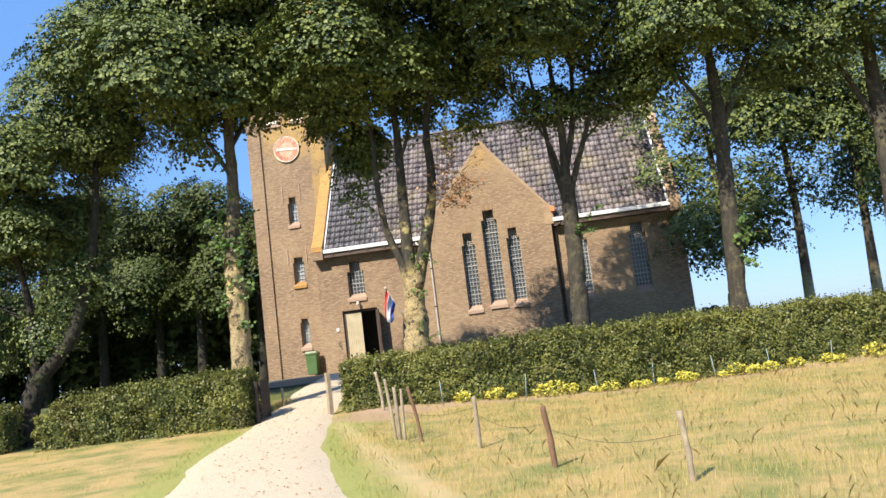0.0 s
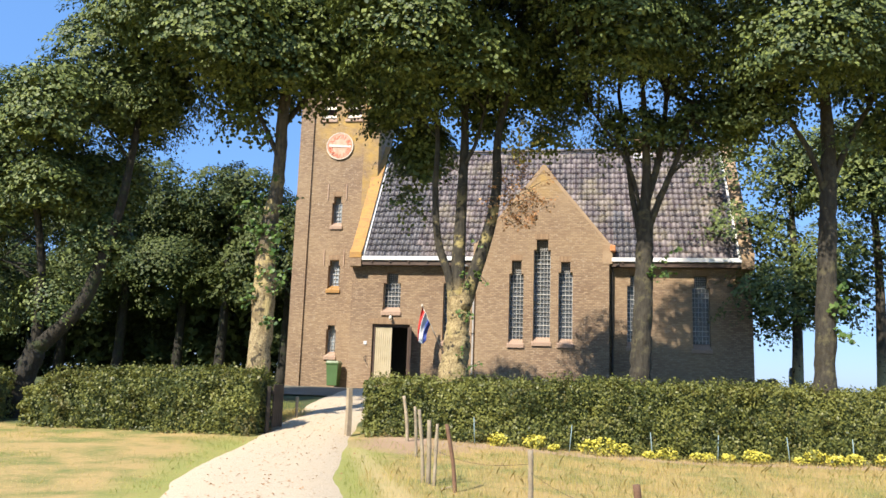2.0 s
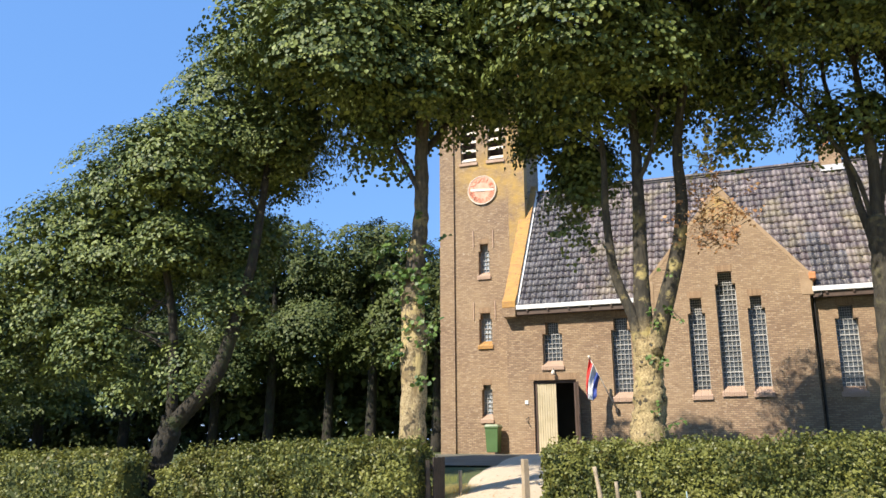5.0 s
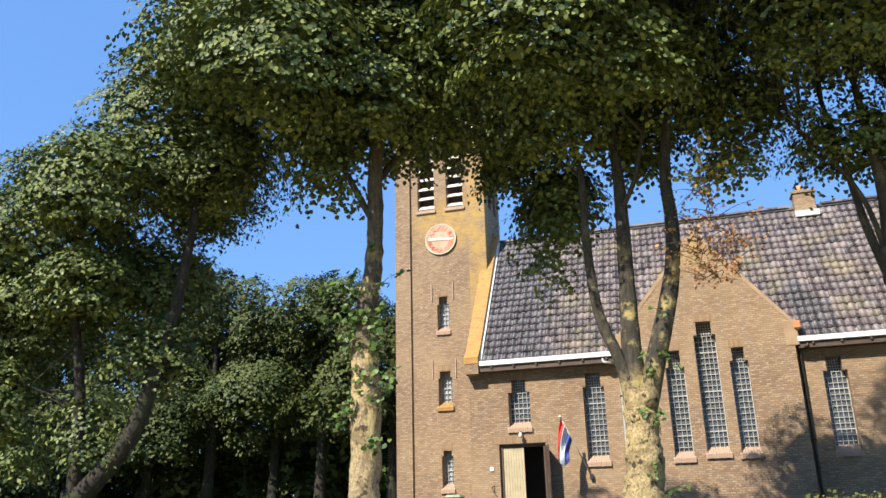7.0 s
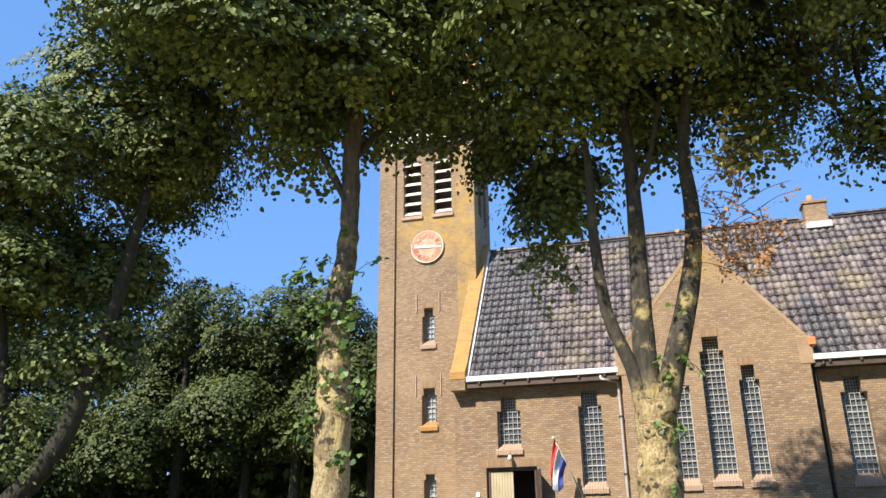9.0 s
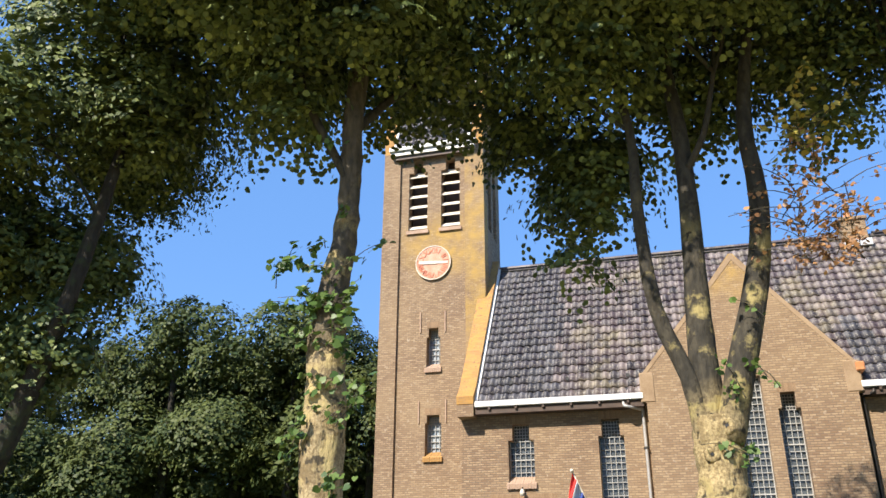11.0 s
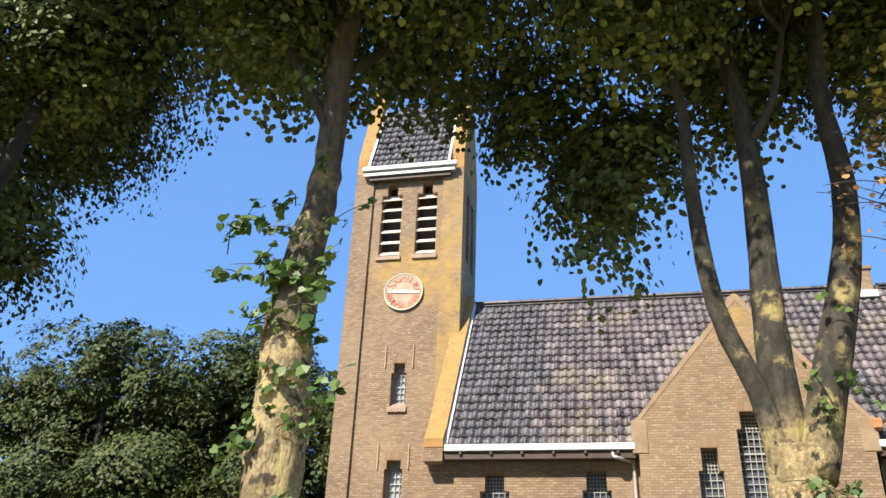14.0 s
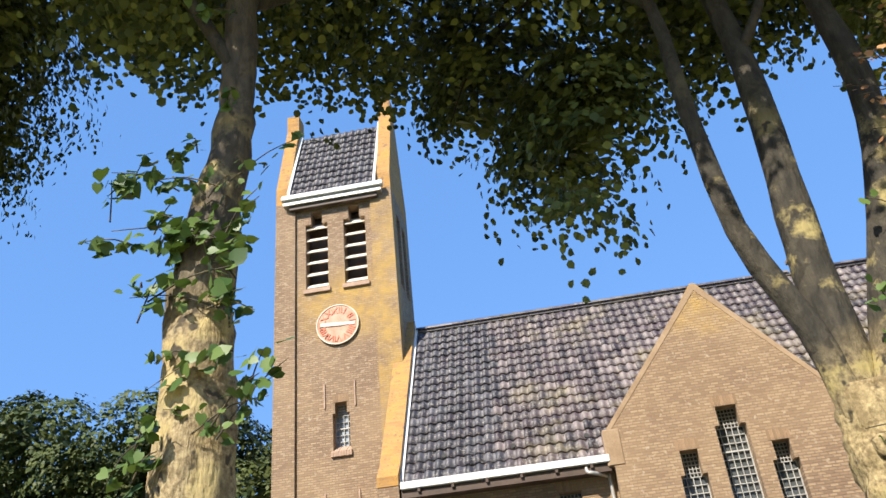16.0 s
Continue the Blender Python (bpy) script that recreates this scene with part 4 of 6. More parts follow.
def build_door():
    x0, x1, z0, z1 = DOOR
    door = part("door", boxed((x0, NAVE_Y + 0.1, z1 - 0.1), (x1, NAVE_Y + 0.22, z1 - 0.002)), DARK_WOOD, church, "wide double door, one ochre leaf shut, the other open")
    for a, b in ((x0, x0 + 0.1), (x1 - 0.1, x1)):
        part("door_post", boxed((a + 0.001, NAVE_Y + 0.1, z0), (b - 0.001, NAVE_Y + 0.22, z1 - 0.101)), DARK_WOOD, door)
    n = 8
    for i in range(n):
        a = x0 + 0.1 + 0.68 * i / n
        part("plank", boxed((a + 0.003, NAVE_Y + 0.13, z0 + 0.03), (a + 0.68 / n - 0.003, NAVE_Y + 0.17 + 0.003 * (i % 2), z1 - 0.11), None, 0.004), DOOR_WOOD, door)
    part("leaf_back", boxed((x0 + 0.1, NAVE_Y + 0.175, z0 + 0.03), (x0 + 0.78, NAVE_Y + 0.2, z1 - 0.105)), DARK_WOOD, door)
    # the open leaf stands out from the wall
    turn = Matrix.Translation((x1 - 0.03, NAVE_Y + 0.08, 0)) @ Matrix.Rotation(radians(-72), 4, "Z")
    leaf = part("open_leaf", boxed((0.0, -0.03, z0 + 0.03), (0.70, 0.02, z1 - 0.11), turn, 0.005), DARK_WOOD, door, "dark inner face of the open door leaf")
    for z in (z0 + 0.3, z0 + 1.2, z1 - 0.5):
        part("ledge", boxed((0.03, 0.0205, z), (0.67, 0.05, z + 0.14), turn, 0.005), DARK_WOOD, leaf)
    part("threshold", boxed((x0 + 0.002, NAVE_Y - 0.15, z0 - 0.12), (x1 - 0.002, NAVE_Y + 0.37, z0 + 0.025), None, 0.01), STONE, door, "stone threshold")
    lintel(x0 - 0.15, x1 + 0.15, z1, NAVE_Y)
    # lamp over the door
    lamp = part("wall_lamp", boxed((-8.31, NAVE_Y - 0.05, 3.95), (-8.21, NAVE_Y - 0.002, 4.10), None, 0.01), IRON, church, "small lamp over the door")
    bm = bmesh.new()
    tube(bm, [(-8.26, NAVE_Y - 0.04, 4.05), (-8.26, NAVE_Y - 0.12, 4.10), (-8.26, NAVE_Y - 0.17, 4.05)], [0.018, 0.018, 0.018], 6)
    part("lamp_arm", bm, IRON, lamp)
    bm = bmesh.new()
    tube(bm, [(-8.26, NAVE_Y - 0.17, 4.06), (-8.26, NAVE_Y - 0.17, 3.98), (-8.26, NAVE_Y - 0.17, 3.88)], [0.03, 0.07, 0.055], 10)
    part("lamp_shade", bm, CREAM, lamp)
    part("notice_box", boxed((-9.34, NAVE_Y - 0.04, 2.90), (-9.22, NAVE_Y - 0.002, 3.03), None, 0.008), WHITE, church, "small white box on the wall")
    bm = bmesh.new()
    tube(bm, curve_points([(-9.22, NAVE_Y - 0.02, 2.45), (-9.28, NAVE_Y - 0.1, 2.38), (-9.2, NAVE_Y - 0.16, 2.22)], 9), [0.014] * 9, 6)
    part("door_hook", bm, IRON, church)


build_door()


def build_clock():
    cx, cz, y = -11.53, 11.8, TOWER_Y + 0.085
    bm = bmesh.new()
    bmesh.ops.create_cone(bm, cap_ends=True, segments=40, radius1=0.60, radius2=0.60, depth=0.05, matrix=Matrix.Translation((cx, y - 0.03, cz)) @ Matrix.Rotation(radians(90), 4, "X"))
    clock = part("clock", bm, DIAL, church, "round tower clock with pale numerals and faded red dial")
    for r0, r1, mat, name in ((0.595, 0.622, CREAM, "outer_ring"),):
        bm = bmesh.new()
        n = 40
        for k in range(n):
            a, b = 2 * math.pi * k / n, 2 * math.pi * (k + 1) / n
            f = [bm.verts.new((cx + r * math.cos(t), y - 0.075, cz + r * math.sin(t))) for r, t in ((r0, a), (r1, a), (r1, b), (r0, b))]
            g = [bm.verts.new(v.co + Vector((0, 0.03, 0))) for v in f]
            bm.faces.new(f), bm.faces.new(g)
            bm.faces.new((f[1], f[2], g[2], g[1])), bm.faces.new((f[0], f[3], g[3], g[0]))
        part(name, bm, mat, clock, "pale painted ring")
    bm = bmesh.new()
    numerals = ("XII", "I", "II", "III", "IIII", "V", "VI", "VII", "VIII", "IX", "X", "XI")
    for h, text in enumerate(numerals):
        cu = bpy.data.curves.new("numeral", "FONT")
        cu.body, cu.size, cu.align_x, cu.align_y, cu.extrude = text, 0.27, "CENTER", "CENTER", 0.012
        a = radians(90 - 30 * h)
        ob = hang("numeral", cu, RED_PAINT, clock, "faded red roman numeral")
        ob.matrix_basis = Matrix.Translation((cx + 0.43 * math.cos(a), y - 0.062, cz + 0.43 * math.sin(a))) @ Matrix.Rotation(a - radians(90), 4, Vector((0, -1, 0))) @ Matrix.Rotation(radians(90), 4, "X")
    for ang, long, wide, lift in ((-3, 0.52, 0.045, 0.0), (176, 0.50, 0.055, 0.009)):
        turn = Matrix.Translation((cx, y - 0.070 - lift, cz)) @ Matrix.Rotation(radians(-ang), 4, "Y")
        bm = bmesh.new()
        box(bm, (-0.12, -0.004, -wide), (long, 0.003, wide), turn)
        part("clock_hand", bm, CREAM, clock, "pale clock hand")
    # iron wall anchors beside the tower windows
    for x, z in ((-11.96, 9.72), (-11.11, 9.7), (-11.98, 6.75), (-11.08, 6.75)):
        part("wall_anchor", boxed((x - 0.018, TOWER_Y + 0.05, z - 0.36), (x + 0.018, TOWER_Y + 0.088, z + 0.36)), SILL, church, "slim pale iron wall anchor")


build_clock()


def build_flag():
    flag = thing("flag", (-6.12, 32.99, 2.62), "furled red white and blue flag on a sloping pole", "flag")
    bm = bmesh.new()
    a, b = Vector((-6.12, 32.98, 2.62)), Vector((-6.82, 31.95, 4.38))
    tube(bm, [a, b], [0.02, 0.017], 8)
    part("flagpole", bm, CREAM, flag, "pale wooden pole")
    bm = bmesh.new()
    bmesh.ops.create_uvsphere(bm, u_segments=10, v_segments=6, radius=0.05, matrix=Matrix.Translation(b))
    part("knob", bm, CREAM, flag)
    part("bracket", boxed((-6.17, 32.88, 2.54), (-6.07, 32.998, 2.70), None, 0.01), IRON, flag)
    # cloth hangs in folds from the upper part of the pole
    rows = 22
    fly_s = (0.0, 0.35, 0.6, 0.85, 1.0)
    for band, (mat, name) in enumerate(((FLAG_RED, "red_band"), (FLAG_WHITE, "white_band"), (FLAG_BLUE, "blue_band"))):
        bm = bmesh.new()
        grid = []
        for j in range(8):
            s = (band + j / 7) / 3
            top = b.lerp(a, 0.02 + 0.36 * s)
            low = Vector((b.x + np.interp(s, fly_s, (-0.20, -0.08, 0.0, 0.08, 0.12)), b.y + 0.10 + 0.12 * s, b.z + np.interp(s, fly_s, (-1.15, -1.38, -1.46, -1.44, -1.30))))
            line = []
            for i in range(rows):
                f = i / (rows - 1)
                p = top.lerp(low, f)
                fold = math.sin(s * 13.0 + 2.0 * f) * 0.075 * math.sin(math.pi * min(1.0, 0.25 + f))
                line.append(bm.verts.new(p + Vector((0.05 * math.sin(s * 13 + 1) * f - 0.05 * math.sin(math.pi * f), fold, 0.02 * math.sin(s * 9) * f))))
            grid.append(line)
        for p, q in zip(grid, grid[1:]):
            for i in range(rows - 1):
                bm.faces.new((p[i], p[i + 1], q[i + 1], q[i])).smooth = True
        ob = part(name, bm, mat, flag, name.replace("_", " ") + " of the flag cloth")
        mod = ob.modifiers.new("thick", "SOLIDIFY")
        mod.thickness = 0.004


build_flag()


def build_bin():
    x, y, z = -11.12, 34.92, ground_z(-11.12, 34.92) + 0.02
    bin_ = thing("wheelie_bin", (x, y, z), "green plastic wheelie bin against the tower", "bin")
    bm = bmesh.new()
    vs = box(bm, (x - 0.26, y - 0.27, z + 0.06), (x + 0.26, y + 0.27, z + 0.98), None, 0.02)
    for v in vs:
        f = 0.82 + 0.18 * (v.co.z - z) / 0.98
        v.co.x, v.co.y = x + (v.co.x - x) * f, y + (v.co.y - y) * f
    part("body", bm, BIN_GREEN, bin_)
    part("rim", boxed((x - 0.285, y - 0.295, z + 0.94), (x + 0.285, y + 0.29, z + 0.99), None, 0.01), BIN_GREEN, bin_)
    bm = bmesh.new()
    vs = box(bm, (x - 0.29, y - 0.31, z + 0.992), (x + 0.29, y + 0.3, z + 1.05), None, 0.02)
    for v in vs:
        if v.co.z > z + 1.03:
            v.co.z += 0.07 * (1 - (abs(v.co.x - x) / 0.3) ** 2) + 0.03
            v.co.x, v.co.y = x + (v.co.x - x) * 0.86, y + (v.co.y - y) * 0.86
    part("lid", bm, LID_GREEN, bin_, "faded pale green domed lid")
    for s in (-1, 1):
        bm = bmesh.new()
        tube(bm, [(x + s * 0.22, y + 0.22, z + 0.1), (x + s * 0.27, y + 0.22, z + 0.1)], [0.1, 0.1], 14)
        part("wheel", bm, RUBBER, bin_, "black rubber wheel")
    bm = bmesh.new()
    tube(bm, [(x - 0.25, y + 0.32, z + 0.95), (x + 0.25, y + 0.32, z + 0.95)], [0.015, 0.015], 8)
    part("handle", bm, BIN_GREEN, bin_)


build_bin()


# ---- trees ----
def lime_tree(base, trunk, radii, limbs, lobes, seed, label, leaf=0.092, per=42, clump=0.46, bark=BARK, yellow_to=0.0, shoots=(), group="row of lime trees", droop=0.5, fill=10):
    rng = np.random.default_rng(seed)
    tree = thing("lime_tree", base, label, "tree", group)
    bm = bmesh.new()
    n = 60
    pts = curve_points(trunk, n)
    rad = np.interp(np.linspace(0, 1, n), np.linspace(0, 1, len(radii)), radii)
    tube(bm, pts, list(rad), 24, 0.26)
    part("trunk", bm, bark, tree, "knobbly pollarded trunk, yellow from lichen and painted sunlight")
    for k, (line, r0, r1) in enumerate(limbs):
        bm = bmesh.new()
        p = curve_points(line, 16)
        tube(bm, p, list(np.linspace(r0, r1, 16)), 10, 0.12)
        part("limb", bm, BARK_LIMB if bark in (BARK, BARK_LICHEN_SUN) else bark, tree)
    # finer branches reach from the limbs into the crown
    bm = bmesh.new()
    starts = [(q, r1) for line, _, r1 in limbs for q in curve_points(line, 16)[5:]]
    for (cx, cy, cz, rx, ry, rz, count) in lobes:
        for _ in range(3 if count > 48 else 0):
            s = min((q for q, _ in starts), key=lambda q: (Vector(q) - Vector((cx, cy, cz))).length + rng.uniform(0, 0.8))
            e = Vector((cx + rng.uniform(-0.6, 0.6) * rx, cy + rng.uniform(-0.6, 0.6) * ry, cz + rng.uniform(-0.4, 0.5) * rz))
            m = Vector(s).lerp(e, 0.5) + Vector((rng.normal() * 0.3, rng.normal() * 0.3, 0.35))
            p = curve_points([s, m, e], 8)
            tube(bm, p, list(np.linspace(0.035, 0.01, 8)), 5, 0.0, False)
            for _ in range(2):
                q = p[4 + int(rng.integers(3))]
                t = q + Vector((rng.normal() * 0.35, rng.normal() * 0.35, rng.normal() * 0.3))
                tube(bm, [q, q.lerp(t, 0.5) + Vector((0, 0, 0.1)), t], [0.018, 0.012, 0.006], 4, 0.0, False)
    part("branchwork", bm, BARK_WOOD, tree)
    outer, inner = crown_leaves(lobes, per, clump, leaf, rng, droop, fill)
    crown = hang("crown", leaf_mesh("crown", *outer, rng, LEAF_ROUND if -9 < base[0] < -3 else LEAF_FLAT), LEAF, tree, "dense crown of dark green heart-shaped leaves")
    tagged(hang("inner_leaves", leaf_mesh("inner_leaves", *inner, rng, LEAF_FLAT), LEAF, crown), "large filler leaves added within the crown to block light", kind="stuff")
    for place, spread, count, mat, size in shoots:
        for _ in range(max(3, count // (5 if mat is LEAF_DRY or mat is LEAF_GOLD else 8))):
            sprig(tree, Vector(place), spread, mat, size, rng)
    return tree


def knot(tree, place, r):
    """A healed branch stub: a swollen ring round a dark hollow."""
    x, y, z = place
    bm = bmesh.new()
    n, k = 16, 8
    rings = []
    for i in range(n):
        a = 2 * math.pi * i / n
        ring = []
        for j in range(k):
            b = 2 * math.pi * j / k
            t = r * 0.52 * (1 + 0.6 * noise.noise((a * 2, b, z)))
            d = r * 0.68 + t * math.cos(b)
            ring.append(bm.verts.new((x + d * math.cos(a), y + 0.05 - t * math.sin(b) * 1.2, z + d * 1.15 * math.sin(a))))
        rings.append(ring)
    for i in range(n):
        p, q = rings[i], rings[(i + 1) % n]
        for j in range(k):
            bm.faces.new((p[j], p[(j + 1) % k], q[(j + 1) % k], q[j])).smooth = True
    ring = part("knot", bm, BARK_LICHEN_SUN, tree, "swollen knot round a dark hollow")
    # a black plug gives the hole its shade by colour
    bm = bmesh.new()
    bmesh.ops.create_cone(bm, cap_ends=True, segments=12, radius1=r * 0.32, radius2=r * 0.28, depth=0.05, matrix=Matrix.Translation((x, y + 0.03, z)) @ Matrix.Rotation(radians(90), 4, "X"))
    part("hollow", bm, RUBBER, ring)


def sprig(tree, place, spread, mat, size, rng):
    """A thin bent stem with leaves along it."""
    root = place + Vector((rng.normal() * spread[0] * 0.35, rng.normal() * spread[1] * 0.3, rng.normal() * spread[2] * 0.9))
    end = root + Vector((rng.normal() * spread[0] * 1.6, -abs(rng.normal()) * spread[1], rng.normal() * 0.18 + 0.12))
    pts = curve_points([root, root.lerp(end, 0.5) + Vector((0, 0, 0.06)), end], 7)
    bm = bmesh.new()
    tube(bm, pts, list(np.linspace(0.008, 0.003, 7)), 4, 0.0, False)
    stem = part("sprig", bm, BARK_DARK, tree, "young leafy shoot on the trunk")
    n = int(rng.integers(8, 14))
    f = rng.uniform(0.15, 1.0, n)
    c = np.array([pts[0].lerp(pts[-1], v)[:] for v in f]) + rng.normal(size=(n, 3)) * 0.045
    nrm = rng.normal(size=(n, 3)) * 0.6 + np.array((-0.2, -0.6, 0.6))
    hang("leaves", leaf_mesh("leaves", c, nrm, size * rng.uniform(0.6, 1.35, n), rng, LEAF_HEART), mat, stem)


def plant_limes():
    # lobes near y 18.5, z 13.6 are unseen canopy added to shade the crowns
    # the tree by the gate
    z = ground_z(-8.4, 20.3)
    lime_tree((-8.4, 20.3, z), [(-8.45, 20.3, z - 0.1), (-8.43, 20.3, 1.6), (-8.38, 20.3, 3.6), (-8.40, 20.3, 4.9), (-8.24, 20.35, 6.4), (-8.26, 20.4, 7.9), (-8.2, 20.6, 9.5)], [0.34, 0.27, 0.26, 0.22, 0.155, 0.15, 0.10],
              [([(-8.24, 20.3, 6.9), (-8.8, 20.2, 8.0), (-9.6, 20.3, 9.4)], 0.07, 0.04), ([(-8.2, 20.4, 7.8), (-7.9, 21.4, 9.0), (-7.5, 22.6, 10.2)], 0.08, 0.04), ([(-8.2, 20.6, 9.2), (-8.1, 20.9, 11.0), (-8.2, 21.0, 13.2)], 0.1, 0.04)],
              [(-8.3, 21.0, 10.9, 2.7, 2.8, 2.6, 300), (-9.6, 18.4, 13.6, 2.0, 1.5, 1.2, 80), (-11.4, 18.8, 10.6, 1.5, 1.5, 1.1, 60), (-6.6, 18.4, 13.8, 2.0, 1.6, 1.2, 80), (-9.3, 18.2, 9.6, 2.1, 1.7, 1.5, 130), (-7.0, 18.6, 12.2, 1.8, 1.5, 1.5, 110), (-6.0, 20.2, 11.4, 1.6, 2.0, 1.8, 100), (-10.2, 20.4, 12.6, 1.6, 2.0, 1.6, 90), (-7.4, 23.4, 10.3, 1.4, 1.4, 1.2, 60), (-9.2, 20.1, 9.1, 1.2, 1.4, 1.3, 75), (-9.1, 20.2, 7.85, 0.75, 0.7, 0.55, 16), (-7.9, 19.3, 9.5, 1.8, 1.3, 1.3, 85), (-8.6, 20.2, 12.0, 2.6, 2.3, 1.8, 160), (-6.9, 20.6, 9.4, 1.1, 1.3, 1.0, 40), (-10.6, 22.0, 11.2, 1.6, 2.2, 1.8, 100)],
              11, "tall lime tree beside the gate, trunk lichened and painted sunlit below", shoots=(((-8.12, 20.05, 4.6), (0.20, 0.2, 0.7), 90, LEAF_LIGHT, 0.09), ((-8.75, 20.05, 4.95), (0.26, 0.15, 0.34), 60, LEAF_LIGHT, 0.105), ((-9.02, 20.1, 5.3), (0.08, 0.1, 0.12), 20, LEAF_LIGHT, 0.11), ((-8.05, 20.08, 4.3), (0.16, 0.15, 0.4), 52, LEAF_LIGHT, 0.105), ((-8.55, 20.1, 5.4), (0.12, 0.12, 0.4), 34, LEAF_LIGHT, 0.105), ((-8.35, 20.0, 4.6), (0.2, 0.06, 0.8), 40, LEAF_LIGHT, 0.07), ((-8.15, 20.1, 5.9), (0.2, 0.15, 0.5), 45, LEAF_LIGHT, 0.085), ((-8.68, 20.02, 3.9), (0.1, 0.1, 0.5), 40, LEAF_LIGHT, 0.08), ((-8.1, 20.02, 3.2), (0.12, 0.1, 0.4), 30, LEAF_LIGHT, 0.09)))
    # the forked tree
    # lobes at z 12.7 and 14.9 are placed unseen to shadow the choir wall
    z = ground_z(-3.8, 21.4)
    forked = lime_tree((-3.8, 21.25, z), [(-3.9, 21.25, z - 0.1), (-3.85, 21.25, 1.7), (-3.77, 21.25, 2.7), (-3.76, 21.25, 3.6)], [0.44, 0.36, 0.29, 0.24],
              [([(-3.88, 21.2, 3.25), (-4.02, 21.2, 4.1), (-4.32, 21.15, 5.0), (-4.42, 21.1, 6.4), (-4.42, 21.2, 7.6), (-4.7, 21.6, 9.4)], 0.125, 0.045),
               ([(-3.80, 21.3, 3.3), (-3.82, 21.3, 4.4), (-3.8, 21.3, 5.1), (-3.76, 21.25, 6.35), (-3.76, 21.4, 7.7), (-3.9, 21.8, 9.8)], 0.20, 0.08),
               ([(-3.66, 21.2, 3.3), (-3.42, 21.2, 4.1), (-3.07, 21.2, 5.25), (-2.90, 21.2, 6.3), (-2.90, 21.3, 7.7), (-2.6, 21.6, 9.4)], 0.20, 0.07),
               ([(-3.74, 21.25, 6.9), (-3.45, 21.1, 7.4), (-3.2, 21.1, 8.4)], 0.055, 0.03)],
              [(-3.8, 22.2, 11.4, 2.7, 3.0, 2.8, 330), (-3.4, 22.2, 12.7, 2.2, 2.0, 1.5, 70), (-0.8, 22.2, 14.9, 1.7, 2.0, 2.0, 90), (-3.4, 18.4, 13.7, 2.3, 1.6, 1.2, 90), (-4.8, 18.9, 9.7, 2.0, 1.7, 1.5, 125), (-3.4, 17.6, 12.0, 2.2, 1.6, 1.6, 120), (-3.5, 22.9, 8.9, 1.2, 1.1, 0.9, 50), (-1.5, 21.8, 11.8, 1.6, 2.2, 2.0, 105), (-6.0, 23.5, 9.3, 1.2, 1.3, 1.25, 75), (-5.4, 23.5, 7.8, 0.95, 0.9, 0.9, 30), (-4.9, 20.6, 8.9, 1.4, 1.3, 1.2, 75), (-2.3, 22.2, 9.7, 1.3, 1.8, 1.2, 80), (-3.6, 19.8, 9.3, 1.8, 1.2, 1.2, 85), (-3.7, 20.9, 13.6, 2.6, 2.4, 2.1, 200), (-1.75, 22.4, 7.9, 0.5, 0.6, 0.5, 10), (-5.0, 22.6, 7.3, 0.7, 0.6, 0.6, 16), (-5.5, 22.6, 6.5, 0.4, 0.4, 0.3, 5), (-5.2, 22.5, 6.0, 0.3, 0.3, 0.2, 2), (-5.0, 22.6, 7.9, 0.9, 0.7, 0.7, 44)],
              12, "forked lime tree with three limbs and yellow lichen on its trunk", bark=BARK_LICHEN_SUN,
              shoots=(((-2.45, 20.9, 5.85), (0.24, 0.25, 0.38), 150, LEAF_DRY, 0.058), ((-1.98, 20.9, 5.6), (0.26, 0.25, 0.30), 130, LEAF_DRY, 0.058), ((-2.25, 20.9, 6.45), (0.22, 0.2, 0.3), 60, LEAF_DRY, 0.055), ((-2.25, 20.9, 7.1), (0.22, 0.25, 0.4), 80, LEAF_GOLD, 0.08), ((-3.55, 20.95, 2.2), (0.22, 0.05, 0.5), 32, LEAF_LIGHT, 0.055), ((-3.1, 21.0, 4.2), (0.15, 0.15, 0.3), 30, LEAF_LIGHT, 0.07), ((-3.45, 20.98, 3.3), (0.12, 0.08, 0.35), 44, LEAF_LIGHT, 0.07)))
    for x, zk, rr, yk in ((-3.66, 3.46, 0.085, 20.99), (-3.86, 3.14, 0.075, 20.98), (-3.80, 2.5, 0.05, 20.93)):
        knot(forked, (x, yk, zk), rr)
    # the tree before the choir
    z = ground_z(0.7, 22.2)
